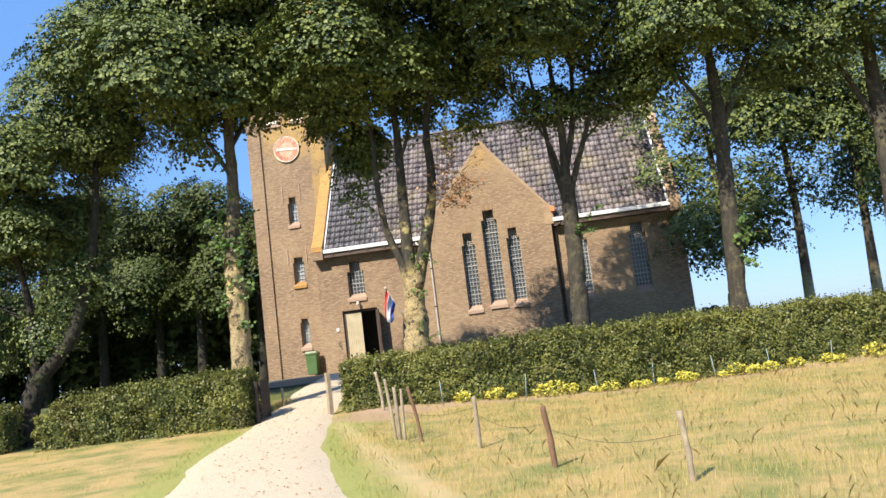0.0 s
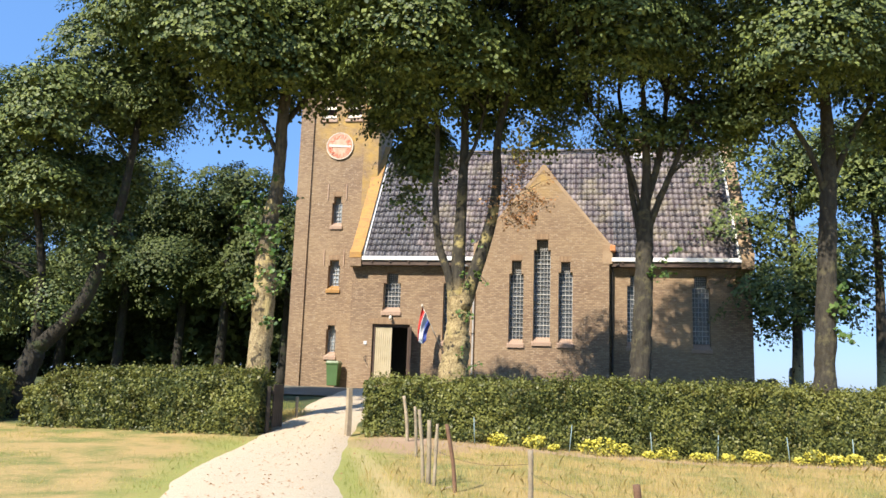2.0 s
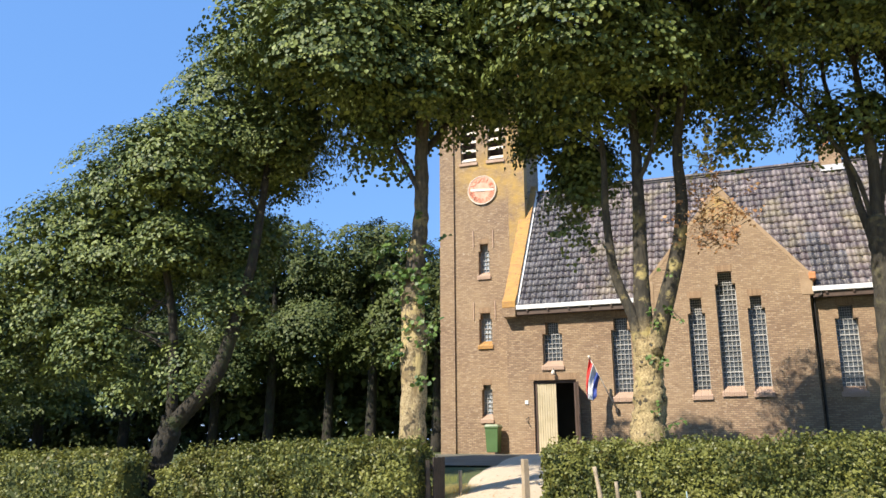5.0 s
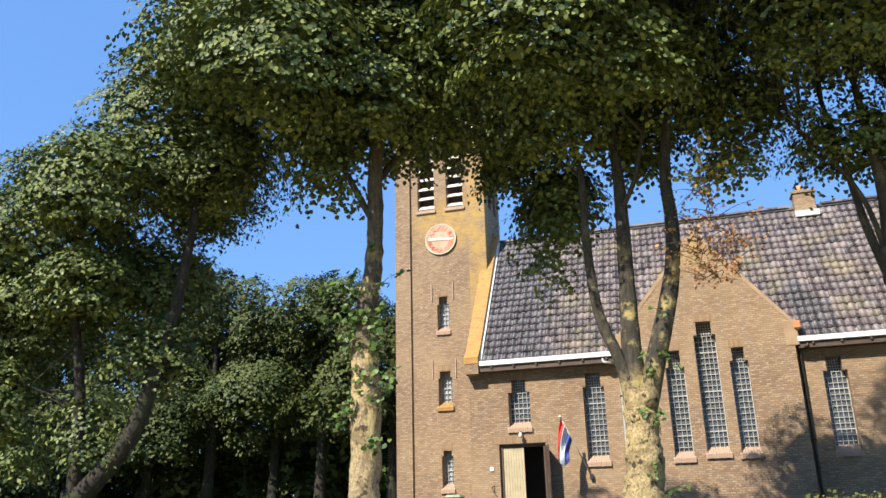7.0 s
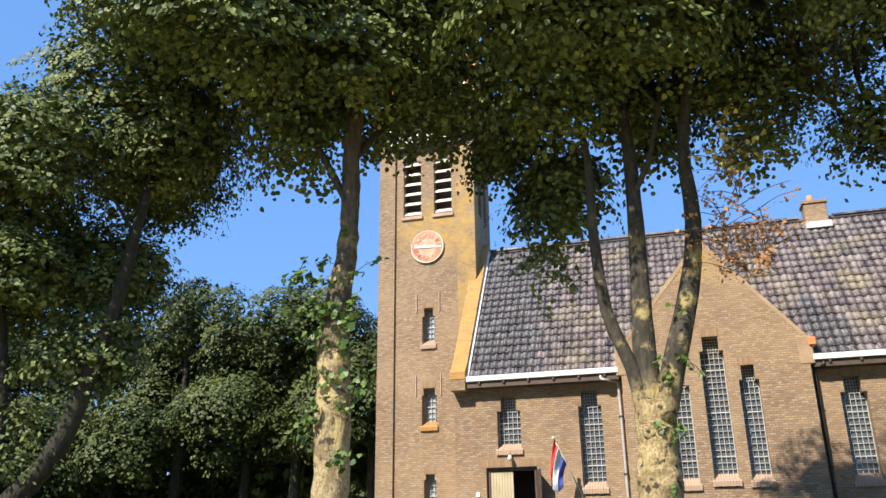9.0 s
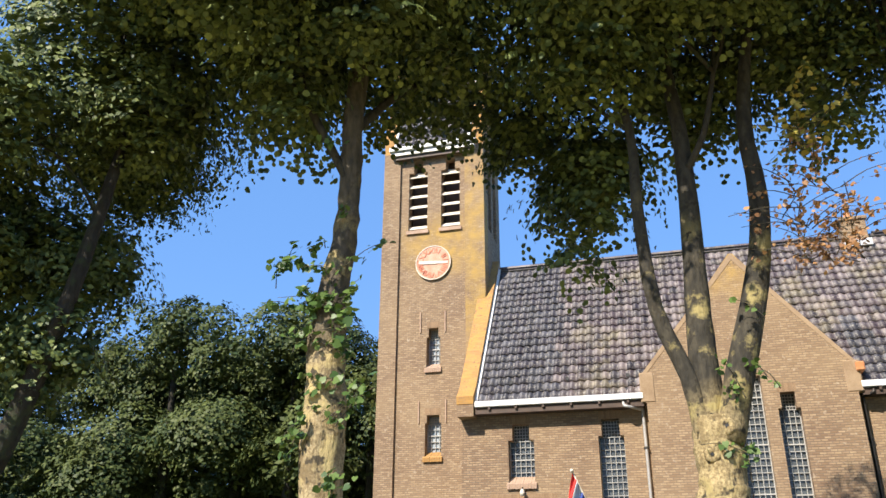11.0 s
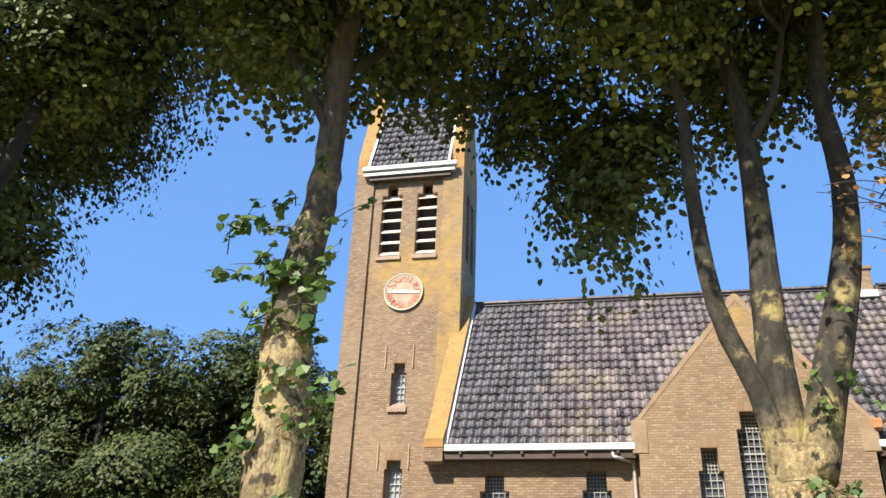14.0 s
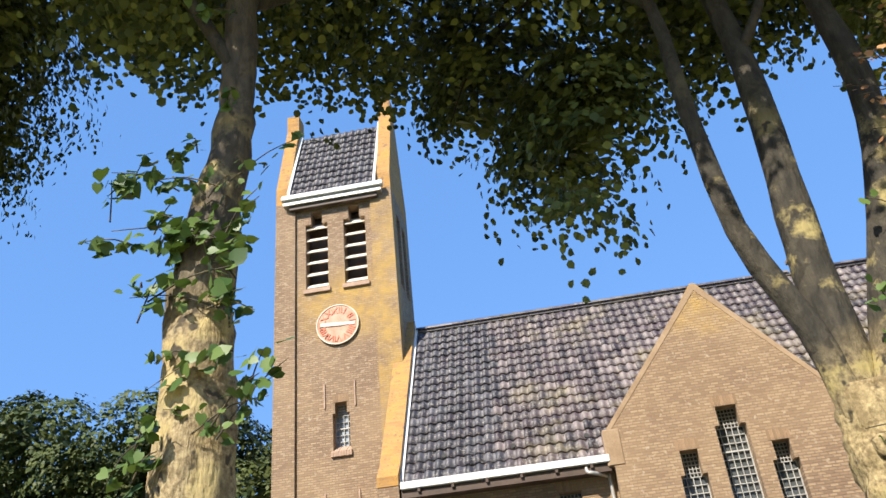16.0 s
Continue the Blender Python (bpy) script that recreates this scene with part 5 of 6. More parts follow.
    lime_tree((0.65, 22.2, z), [(0.55, 22.2, z - 0.1), (0.58, 22.2, 1.8), (0.7, 22.2, 4.4), (0.69, 22.2, 5.9)], [0.34, 0.245, 0.215, 0.19],
              [([(0.65, 22.2, 5.6), (0.40, 22.1, 6.9), (-0.3, 22.0, 8.1), (-0.9, 22.2, 9.0)], 0.055, 0.022), ([(0.62, 22.2, 5.3), (0.42, 22.3, 6.4), (0.30, 22.4, 7.6), (0.1, 22.5, 9.2)], 0.09, 0.04), ([(1.0, 22.1, 6.2), (1.45, 22.0, 6.9), (2.3, 22.0, 7.6)], 0.045, 0.02), ([(0.69, 22.2, 5.6), (0.78, 22.2, 7.0), (0.72, 22.4, 9.2)], 0.16, 0.06), ([(0.8, 22.2, 5.5), (1.12, 22.1, 6.3), (1.65, 22.0, 7.6), (2.1, 22.2, 8.8)], 0.10, 0.04), ([(0.78, 22.2, 6.2), (1.15, 22.3, 7.6), (1.35, 22.5, 9.4)], 0.10, 0.05)],
              [(0.7, 22.8, 11.7, 2.7, 3.0, 2.6, 310), (0.3, 18.4, 13.6, 2.3, 1.6, 1.2, 80), (2.9, 18.4, 13.4, 2.3, 1.6, 1.2, 80), (0.4, 22.4, 8.1, 1.3, 1.1, 0.75, 54), (2.0, 22.3, 8.0, 1.3, 1.1, 0.8, 60), (3.1, 22.3, 8.4, 1.0, 1.1, 0.8, 44), (-0.2, 19.8, 9.9, 2.0, 1.7, 1.5, 125), (-0.4, 18.6, 12.2, 2.4, 1.7, 1.8, 150), (-1.2, 17.6, 10.8, 1.8, 1.2, 1.0, 70), (2.9, 22.2, 11.8, 1.6, 2.2, 2.2, 110), (-1.3, 22.6, 9.2, 1.1, 1.4, 1.0, 65), (2.5, 22.6, 9.3, 1.4, 1.6, 1.2, 85), (0.8, 20.9, 10.0, 1.9, 1.2, 1.2, 85), (0.7, 21.8, 14.4, 2.6, 2.5, 2.1, 210), (-1.7, 21.9, 14.7, 2.0, 2.1, 2.0, 120), (-1.4, 22.3, 8.0, 0.5, 0.6, 0.35, 9), (-0.4, 22.2, 8.6, 0.6, 0.7, 0.35, 12)],
              13, "lime tree with a bare fork before the choir", bark=BARK_CHOIR, shoots=(((0.95, 22.0, 4.4), (0.2, 0.15, 0.3), 40, LEAF_LIGHT, 0.09),))
    z = ground_z(4.8, 21.9)
    lime_tree((4.8, 21.9, z), [(4.65, 21.9, z - 0.1), (4.7, 21.9, 2.0), (4.9, 21.9, 5.3), (5.0, 21.9, 7.5), (5.05, 22.2, 9.5)], [0.31, 0.235, 0.20, 0.16, 0.09],
              [([(4.95, 21.9, 6.0), (4.5, 21.8, 7.4), (3.7, 22.0, 8.8)], 0.09, 0.04), ([(4.98, 21.9, 6.4), (5.5, 21.9, 7.6), (6.2, 22.0, 8.8)], 0.09, 0.04)],
              [(5.0, 22.6, 11.2, 2.8, 3.0, 2.7, 310), (5.6, 18.6, 13.4, 2.2, 1.6, 1.2, 60), (4.0, 19.5, 9.4, 2.0, 1.7, 1.5, 120), (3.6, 18.4, 11.8, 2.2, 1.6, 1.6, 120), (7.2, 22.3, 11.4, 1.6, 2.2, 2.2, 110), (3.7, 22.2, 8.9, 1.3, 1.5, 1.1, 80), (6.6, 22.2, 8.7, 1.5, 1.7, 1.3, 95), (5.0, 20.6, 9.6, 1.8, 1.2, 1.2, 85), (5.0, 21.8, 14.2, 2.6, 2.5, 2.1, 190), (5.3, 22.2, 7.6, 0.8, 0.8, 0.5, 18)],
              14, "tall lime tree in the row behind the hedge", bark=BARK_CHOIR, shoots=(((5.0, 21.7, 3.4), (0.24, 0.2, 0.6), 90, LEAF_LIGHT, 0.10),))
    z = ground_z(9.3, 22.8)
    lime_tree((9.3, 22.8, z), [(9.2, 22.8, z - 0.1), (9.2, 22.8, 2.0), (9.35, 22.8, 5.3), (9.4, 22.8, 9.0)], [0.34, 0.27, 0.23, 0.14],
              [([(9.35, 22.8, 6.0), (8.7, 22.7, 7.6), (8.0, 22.7, 9.0)], 0.1, 0.05), ([(9.35, 22.8, 6.4), (10.0, 22.8, 7.8), (10.7, 22.8, 9.0)], 0.1, 0.05)],
              [(9.3, 22.8, 11.2, 3.0, 3.0, 2.9, 320), (8.0, 22.4, 8.7, 1.5, 1.7, 1.2, 90), (10.8, 22.6, 8.6, 1.5, 1.7, 1.3, 90), (9.3, 21.2, 9.2, 1.8, 1.2, 1.2, 80), (9.3, 22.6, 14.0, 2.3, 2.4, 2.1, 130)],
              15, "tall lime tree at the end of the row", bark=BARK_CHOIR)
    # the leaning tree in the hedge
    z = ground_z(-14.3, 19.9)
    lime_tree((-14.3, 19.9, z), [(-14.4, 19.9, z - 0.1), (-14.3, 19.9, 1.2), (-14.0, 19.9, 2.2)], [0.33, 0.27, 0.24],
              [([(-14.05, 19.9, 2.0), (-12.95, 19.9, 3.1), (-12.45, 19.9, 4.5), (-12.15, 19.9, 5.6), (-12.2, 20.4, 8.0)], 0.20, 0.08), ([(-14.05, 19.9, 2.0), (-14.1, 19.8, 4.2), (-14.6, 19.7, 6.5)], 0.14, 0.06)],
              [(-12.8, 20.8, 9.7, 2.4, 2.6, 2.2, 240), (-12.7, 20.2, 4.9, 1.1, 0.9, 1.0, 34), (-13.6, 19.6, 3.4, 1.2, 0.7, 0.9, 20), (-13.4, 21.0, 6.5, 1.6, 1.4, 1.0, 80), (-13.4, 18.6, 7.9, 1.6, 1.2, 1.2, 70), (-13.6, 22.4, 9.2, 1.7, 1.6, 1.5, 110), (-15.2, 20.0, 7.1, 2.3, 2.4, 2.4, 250), (-17.2, 20.0, 6.0, 2.2, 2.4, 2.4, 220), (-19.4, 20.3, 5.0, 2.2, 2.3, 2.4, 190), (-11.6, 20.6, 11.6, 1.8, 2.0, 1.6, 110), (-13.6, 19.2, 6.0, 1.2, 1.2, 0.8, 55), (-15.8, 19.2, 4.0, 1.3, 0.9, 1.0, 55), (-11.8, 20.4, 8.8, 1.2, 1.3, 1.2, 60), (-12.9, 19.5, 4.6, 0.6, 0.5, 0.5, 12), (-14.9, 19.3, 2.9, 0.7, 0.5, 0.6, 22), (-21.5, 20.6, 3.6, 1.8, 2.0, 2.2, 120)],
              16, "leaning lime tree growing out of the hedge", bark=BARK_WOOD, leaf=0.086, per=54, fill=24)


plant_limes()


def wood_tree(place, height, width, seed, label, trunk_to=2.0, name="broadleaf_tree", group="trees round the churchyard", clumps=330, bark=None):
    x, y, z = place
    rng = np.random.default_rng(seed)
    tree = thing(name, place, label, "tree", group)
    bm = bmesh.new()
    tube(bm, curve_points([(x, y, z - 0.2), (x + 0.1, y, z + height * 0.4), (x, y, z + height * 0.8)], 12), list(np.linspace(0.24 if bark else 0.3, 0.08, 12)), 10, 0.1)
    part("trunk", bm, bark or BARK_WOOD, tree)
    lobes = []
    low = z + trunk_to
    for i in range(9):
        a = rng.uniform(0, 2 * math.pi)
        f = rng.uniform(0, 1)
        r = width * (0.62 - 0.4 * abs(f - 0.35))
        lobes.append((x + r * math.cos(a) * 0.7, y + r * math.sin(a) * 0.7, low + (height - trunk_to) * (0.12 + 0.74 * f), width * rng.uniform(0.33, 0.48), width * rng.uniform(0.33, 0.48), (height - trunk_to) * rng.uniform(0.14, 0.22), clumps // 9))
    lobes.append((x, y, z + height * 0.82, width * 0.3, width * 0.3, height * 0.14, clumps // 10))
    lobes.append((x + 0.2, y, z + height * 0.92, width * 0.16, width * 0.16, height * 0.09, clumps // 16))
    outer, inner = crown_leaves(lobes, 46, 0.6 if bark else 0.72, 0.12 if bark else 0.15, rng, fill=10)
    crown = hang("crown", leaf_mesh("crown", *outer, rng, LEAF_FLAT), LEAF if bark else LEAF_FAR, tree, "dense dark green leafy crown")
    tagged(hang("inner_leaves", leaf_mesh("inner_leaves", *inner, rng, LEAF_FLAT), LEAF if bark else LEAF_FAR, crown), "filler leaves added inside to darken the crown", kind="stuff")
    return tree


WOOD = ((-15.4, 40.0, 9.6, 5.2, 1.5), (-18.5, 39.5, 11.2, 5.6, 1.3), (-21.3, 40.5, 10.0, 5.4, 1.5), (-24.0, 39.5, 12.1, 5.8, 1.3), (-27.6, 40.0, 10.6, 6.2, 1.2), (-31.5, 38.0, 11.0, 6.4, 0.8), (-16.6, 45.0, 8.4, 6.0, 0.0), (-22.5, 45.5, 8.6, 6.4, 0.0),
        (-28.5, 45.0, 11.0, 6.4, 0.0), (-35.0, 36.0, 9.6, 6.4, 0.2), (-31.0, 30.0, 5.8, 6.0, 0.0), (-37.0, 31.0, 7.6, 6.0, 0.0), (-34.5, 43.0, 11.6, 6.4, 0.0), (-41.0, 39.0, 10.0, 6.6, 0.0), (-44.0, 33.0, 6.6, 6.4, 0.0))
for i, (x, y, h, w, low) in enumerate(WOOD):
    wood_tree((x, y, ground_z(x, y)), h, w, 40 + i, "dense broadleaf tree in the dark wood beside the church", low + 1.5)
for i, (x, y, h, w, low) in enumerate(((7.2, 34.4, 10.4, 5.6, 2.7), (9.9, 33.6, 11.0, 5.6, 3.6), (12.6, 34.0, 11.0, 5.4, 4.0), (16.5, 37.0, 11.0, 5.6, 3.6), (20.0, 33.0, 10.0, 5.4, 3.2))):
    wood_tree((x, y, ground_z(x, y)), h, w, 60 + i, "slender tree beyond the church, bare trunk painted sunlit yellow below", low, bark=BARK_YELLOW)


def undergrowth():
    """Low shrubs that close the view under the wood."""
    rng = np.random.default_rng(77)
    lobes = []
    for i in range(230):
        x = rng.uniform(-62, -15.2)
        y = rng.uniform(41.5, 48)
        lobes.append((x, y, ground_z(x, y) + rng.uniform(0.5, 3.4) + (2.6 if y > 45.5 else 0.0), rng.uniform(1.4, 2.2), 1.3, rng.uniform(1.0, 1.8), 18))
    for x, z in ((-19.5, 4.5), (-22.0, 5.0), (-25.0, 5.5), (-28.0, 5.5), (-31.0, 5.5), (-34.0, 5.0), (-37.5, 4.6), (-41.0, 4.2), (-17.0, 4.0)):
        lobes.append((x, 49.5, z, 2.4, 1.6, 2.8, 60))
    for i in range(22):
        lobes.append((-62 + 2.2 * i, 50.5, 1.6, 1.9, 1.2, 2.0, 36))
    for x in (-39.0, -42.0, -45.0, -48.0, -51.0):
        lobes.append((x, 49.5, 8.0, 2.4, 1.6, 2.6, 50))
    (c, nn, s), _ = crown_leaves(lobes, 14, 0.66, 0.36, rng, fill=1)
    tagged(hang("undergrowth", leaf_mesh("undergrowth", c, nn, s, rng, LEAF_FLAT), LEAF_FAR), "dark leafy undergrowth beneath the trees", "shrubs", kind="stuff")


undergrowth()


# ---- hedges ----
def hedge(name, line, width, tops, label, seed, density=1120, leaf=0.051):
    """A clipped hedge along points (x, y), with the level of its top at each."""
    rng = np.random.default_rng(seed)
    x0, y0 = line[0]
    h = thing(name, (x0, y0, ground_z(x0, y0)), label, "hedge")
    core = bmesh.new()
    cs, ns = [], []
    for (ax, ay), (bx, by), t0, t1 in zip(line, line[1:], tops, tops[1:]):
        height = (t0 + t1) / 2 - ground_z((ax + bx) / 2, (ay + by) / 2)
        a, b = Vector((ax, ay, 0)), Vector((bx, by, 0))
        way = (b - a).normalized()
        out = Vector((way.y, -way.x, 0))
        n = max(2, int((b - a).length / 0.5))
        prev = None
        for i in range(n + 1):
            p = a.lerp(b, i / n)
            g = ground_z(p.x, p.y)
            top = t0 + (t1 - t0) * i / n + 0.07 * noise.noise((p.x * 0.9, p.y, seed))
            w = width / 2 - 0.24
            ring = [core.verts.new(q) for q in (p + out * w + Vector((0, 0, g - 0.05)), p + out * w + Vector((0, 0, top - 0.2)), p + out * (w - 0.12) + Vector((0, 0, top - 0.16)), p - out * (w - 0.12) + Vector((0, 0, top - 0.16)), p - out * w + Vector((0, 0, g - 0.05)))]
            if prev:
                for j in range(4):
                    core.faces.new((prev[j], prev[j + 1], ring[j + 1], ring[j]))
            else:
                core.faces.new(ring)
            prev = ring
        core.faces.new(list(reversed(prev)))
        length = (b - a).length
        # leaves on the front, top, back and ends
        for kind, area in (("front", length * height), ("top", length * width), ("back", length * height * 0.4), ("end", width * height), ("start", width * height)):
            m = int(area * density)
            s, f = rng.uniform(0, 1, m), rng.uniform(0, 1, m)
            jut = rng.normal(size=m) * 0.055 - 0.01
            along = s
            v = rng.uniform(-0.5, 0.5, m) * width
            zz = f
            if kind == "front":
                v = np.full(m, width / 2) + jut
                nor = (out.x, out.y, 0.35)
            elif kind == "back":
                v = np.full(m, -width / 2) + jut
                zz = 0.6 + 0.4 * f
                nor = (-out.x, -out.y, 0.35)
            elif kind == "top":
                zz = np.full(m, 1.0) + jut
                nor = (0.0, 0.0, 1.0)
            else:
                along = np.full(m, 1.0 if kind == "end" else 0.0)
                nor = (way.x, way.y, 0.3) if kind == "end" else (-way.x, -way.y, 0.3)
            px = ax + (bx - ax) * along + out.x * v + (way.x * jut * 1.0 if kind in ("end", "start") else 0)
            py = ay + (by - ay) * along + out.y * v + (way.y * jut * 1.0 if kind in ("end", "start") else 0)
            lump = np.array([noise.noise((qx * 1.6, qz * 2.6, seed + qy * 0.8)) + 0.8 * noise.noise((qx * 4.4, qz * 6.0, seed + qy * 3.0)) for qx, qy, qz in zip(px, py, zz)])
            g = np.array([ground_z(qx, qy) for qx, qy in zip(px, py)])
            level = t0 + (t1 - t0) * along + np.array([0.07 * noise.noise((qx * 0.9, qy, seed)) for qx, qy in zip(px, py)])
            px, py = px + out.x * lump * 0.24, py + out.y * lump * 0.24
            zz = g + zz * (level - g) + (lump * 0.09 + np.where(rng.uniform(size=m) < 0.03, rng.uniform(0, 0.14, m), 0) if kind == "top" else 0)
            cs.append(np.stack([px, py, zz], 1))
            ns.append(np.array(nor) + rng.normal(size=(m, 3)) * 0.8)
    part("hedge_core", core, HEDGE_CORE, h, "dark solid core that stands for the inner twigs")
    c, nn = np.concatenate(cs), np.concatenate(ns)
    hang("foliage", leaf_mesh("foliage", c, nn, leaf * rng.uniform(0.7, 1.6, len(c)), rng, LEAF_FLAT), LEAF_HEDGE, h, "small fresh green leaves with yellowing tips")
    return h


hedge("hedge", [(-13.1, 18.95), (-12.3, 18.98), (-10.6, 19.03), (-7.75, 19.15)], 1.1, (1.12, 1.46, 1.60, 1.60), "clipped green hedge beside the gravel path", 3)
hedge("hedge", [(-19.4, 18.9), (-14.25, 19.1)], 1.1, (1.40, 1.45), "clipped green hedge running into the trees", 4, 500, 0.06)
hedge("hedge", [(-5.55, 19.95), (2.8, 21.55), (9.0, 22.75), (24.0, 25.6)], 1.15, (1.54, 1.64, 1.58, 1.5), "long clipped green hedge along the meadow", 5)


# ---- fence, gate and garden ----
def wooden_post(place, height, radius, lean, turn, label, group="", name="fence_post", square=False, material=None):
    x, y = place
    z = ground_z(x, y) - 0.15
    post = thing(name, (x, y, z), label, "post", group)
    bm = bmesh.new()
    top = (x + lean[0], y + lean[1], z + 0.15 + height)
    pts = curve_points([(x, y, z), (x + lean[0] * 0.4 + 0.01, y + lean[1] * 0.4, z + 0.1 + height * 0.5), top], 9)
    radius *= 0.64
    tube(bm, pts, [radius * (1.08 - 0.016 * i) for i in range(9)], 4 if square else 9, 0.0 if square else 0.42)
    if square:
        for f in bm.faces:
            f.smooth = False
        bmesh.ops.bevel(bm, geom=list(bm.edges), offset=0.006, segments=1, affect="EDGES")
    part("shaft", bm, material or POST_WOOD, post)
    return post


RUST = plain("rust_brown_post", (0.10, 0.055, 0.032), (0.22, 0.12, 0.07), 0.9, 6.0, 60.0, 0.6)


def build_fence():
    g = "old meadow fence posts"
    wooden_post((-4.42, 19.0), 0.95, 0.055, (-0.12, 0, 0), 0, "grey weathered fence post leaning by the hedge", g)
    wooden_post((-3.85, 17.1), 0.92, 0.045, (-0.06, 0.05), 0, "thin grey split fence post", g)
    wooden_post((-3.12, 14.1), 1.06, 0.042, (-0.10, 0.0), 0, "tall grey split fence post in a cluster", g)
    wooden_post((-3.02, 13.95), 0.92, 0.05, (-0.02, 0.03), 0, "grey weathered fence post in a cluster", g)
    wooden_post((-2.92, 13.85), 0.88, 0.038, (0.03, 0.0), 0, "slim grey fence post in a cluster", g)
    wooden_post((-2.52, 13.4), 0.92, 0.042, (-0.16, 0.0), 0, "rust-brown fence post leaning over", g, material=RUST)
    wooden_post((-1.42, 12.0), 0.76, 0.05, (0.0, 0.0), 0, "grey weathered fence post in tall grass", g)
    wooden_post((-0.28, 9.6), 0.72, 0.055, (-0.06, 0.0), 0, "dark brown weathered fence post in tall grass", g, material=RUST)
    wooden_post((1.03, 8.0), 0.68, 0.05, (-0.03, 0.0), 0, "grey fence post with a rusty staple", g)
    for a, b, h in (((-3.1, 14.0), (-1.42, 12.0), 0.55), ((-1.42, 12.0), (-0.3, 9.6), 0.5), ((-0.3, 9.6), (1.0, 8.0), 0.45)):
        bm = bmesh.new()
        p = [Vector((a[0] + (b[0] - a[0]) * f, a[1] + (b[1] - a[1]) * f, ground_z(a[0], a[1]) + h - 0.12 * math.sin(math.pi * f))) for f in np.linspace(0, 1, 9)]
        tube(bm, p, [0.0025] * 9, 4)
        wire = part("fence_wire", bm, IRON)
        tagged(wire, "slack thin wire strung between fence posts", "wire", "fence wires")
    # rail lying against the cluster
    wooden_post((-2.95, 13.7), 0.05, 0.02, (0.35, -0.2), 0, "short broken stick against the fence posts", "", "stick")
    # gate posts and the open leaf
    for x, y, label in ((-5.83, 19.3, "pale square gate post at the hedge end"), (-7.58, 19.0, "dark square gate post at the hedge end")):
        wooden_post((x, y), 1.02, 0.12 if x > -6 else 0.085, (0, 0), 0, label, "gate posts", "gate_post", True, PALE_POST if x > -6 else GATE_WOOD)
    gate = thing("garden_gate", (-7.5, 19.7, ground_z(-7.5, 19.7)), "low dark wooden gate standing open along the hedge", "gate")
    z = ground_z(-7.5, 19.6)
    for i in range(5):
        y = 19.14 + 0.12 * i
        part("board", boxed((-7.53, y, z + 0.08), (-7.505, y + 0.11, z + 1.02 - 0.01 * (i % 2)), None, 0.004), GATE_WOOD, gate)
    for h in (0.25, 0.8):
        part("rail", boxed((-7.565, 19.12, z + h), (-7.532, 19.74, z + h + 0.09), None, 0.004), GATE_WOOD, gate)
    wooden_post((-7.72, 21.2), 0.56, 0.06, (0.01, 0), 0, "short round wooden bollard on the grass verge", "", "bollard")
    # plastic stakes with the yellow plants along the hedge
    stakes = ((-3.08, 19.66), (-1.07, 20.05), (0.71, 20.38), (2.1, 20.66), (3.65, 20.95), (5.04, 21.2), (6.6, 21.5), (8.2, 21.8))
    rng = random.Random(8)
    for x, y in stakes:
        s = thing("plant_stake", (x, y, ground_z(x, y)), "thin blue-green plastic stake by the hedge", "stake", "stakes along the hedge")
        bm = bmesh.new()
        z = ground_z(x, y)
        tube(bm, [(x, y, z - 0.05), (x + rng.uniform(-0.06, 0.06), y, z + 0.56)], [0.010, 0.009], 6)
        part("rod", bm, BLUE_STAKE, s)
        bm = bmesh.new()
        tube(bm, [(x, y - 0.014, z + 0.45), (x + 0.03, y - 0.03, z + 0.45)], [0.016, 0.012], 6)
        part("insulator", bm, RUBBER, s)


build_fence()


def build_flowers():
    rng = np.random.default_rng(21)
    x = -2.6
    while x < 13.5:
        y = 19.55 + 0.185 * (x + 3.1) + rng.normal() * 0.06
        z = ground_z(x, y)
        r = rng.uniform(0.09, 0.25)
        plant = thing("flowering_plant", (x, y, z), "low yellow-leaved plant in bloom at the hedge foot", "plant", "yellow plants along the hedge")
        n = int(60 + 400 * r)
        c = in_ball(rng, (n,)) * np.array((r * 1.3, r * 0.8, r * 0.8)) + np.array((x, y, z + r * 0.75))
        nor = rng.normal(size=(n, 3)) * 0.6 + np.array((0, -0.5, 0.8))
        hang("blossom", leaf_mesh("blossom", c, nor, 0.055 * rng.uniform(0.6, 1.4, n), rng), LEAF_YELLOW, plant, "bright yellow leaves and blossom")
        m = n // 3
        c = in_ball(rng, (m,)) * np.array((r * 1.2, r * 0.8, r * 0.6)) + np.array((x, y, z + r * 0.5))
        tagged(hang("foliage", leaf_mesh("greenery", c, rng.normal(size=(m, 3)) * 0.6 + np.array((0, -0.4, 0.8)), 0.06 * rng.uniform(0.6, 1.4, m), rng), LEAF_HEDGE, plant), "green leaves under the blossom", kind="stuff")
        x += rng.uniform(0.2, 1.0)


build_flowers()


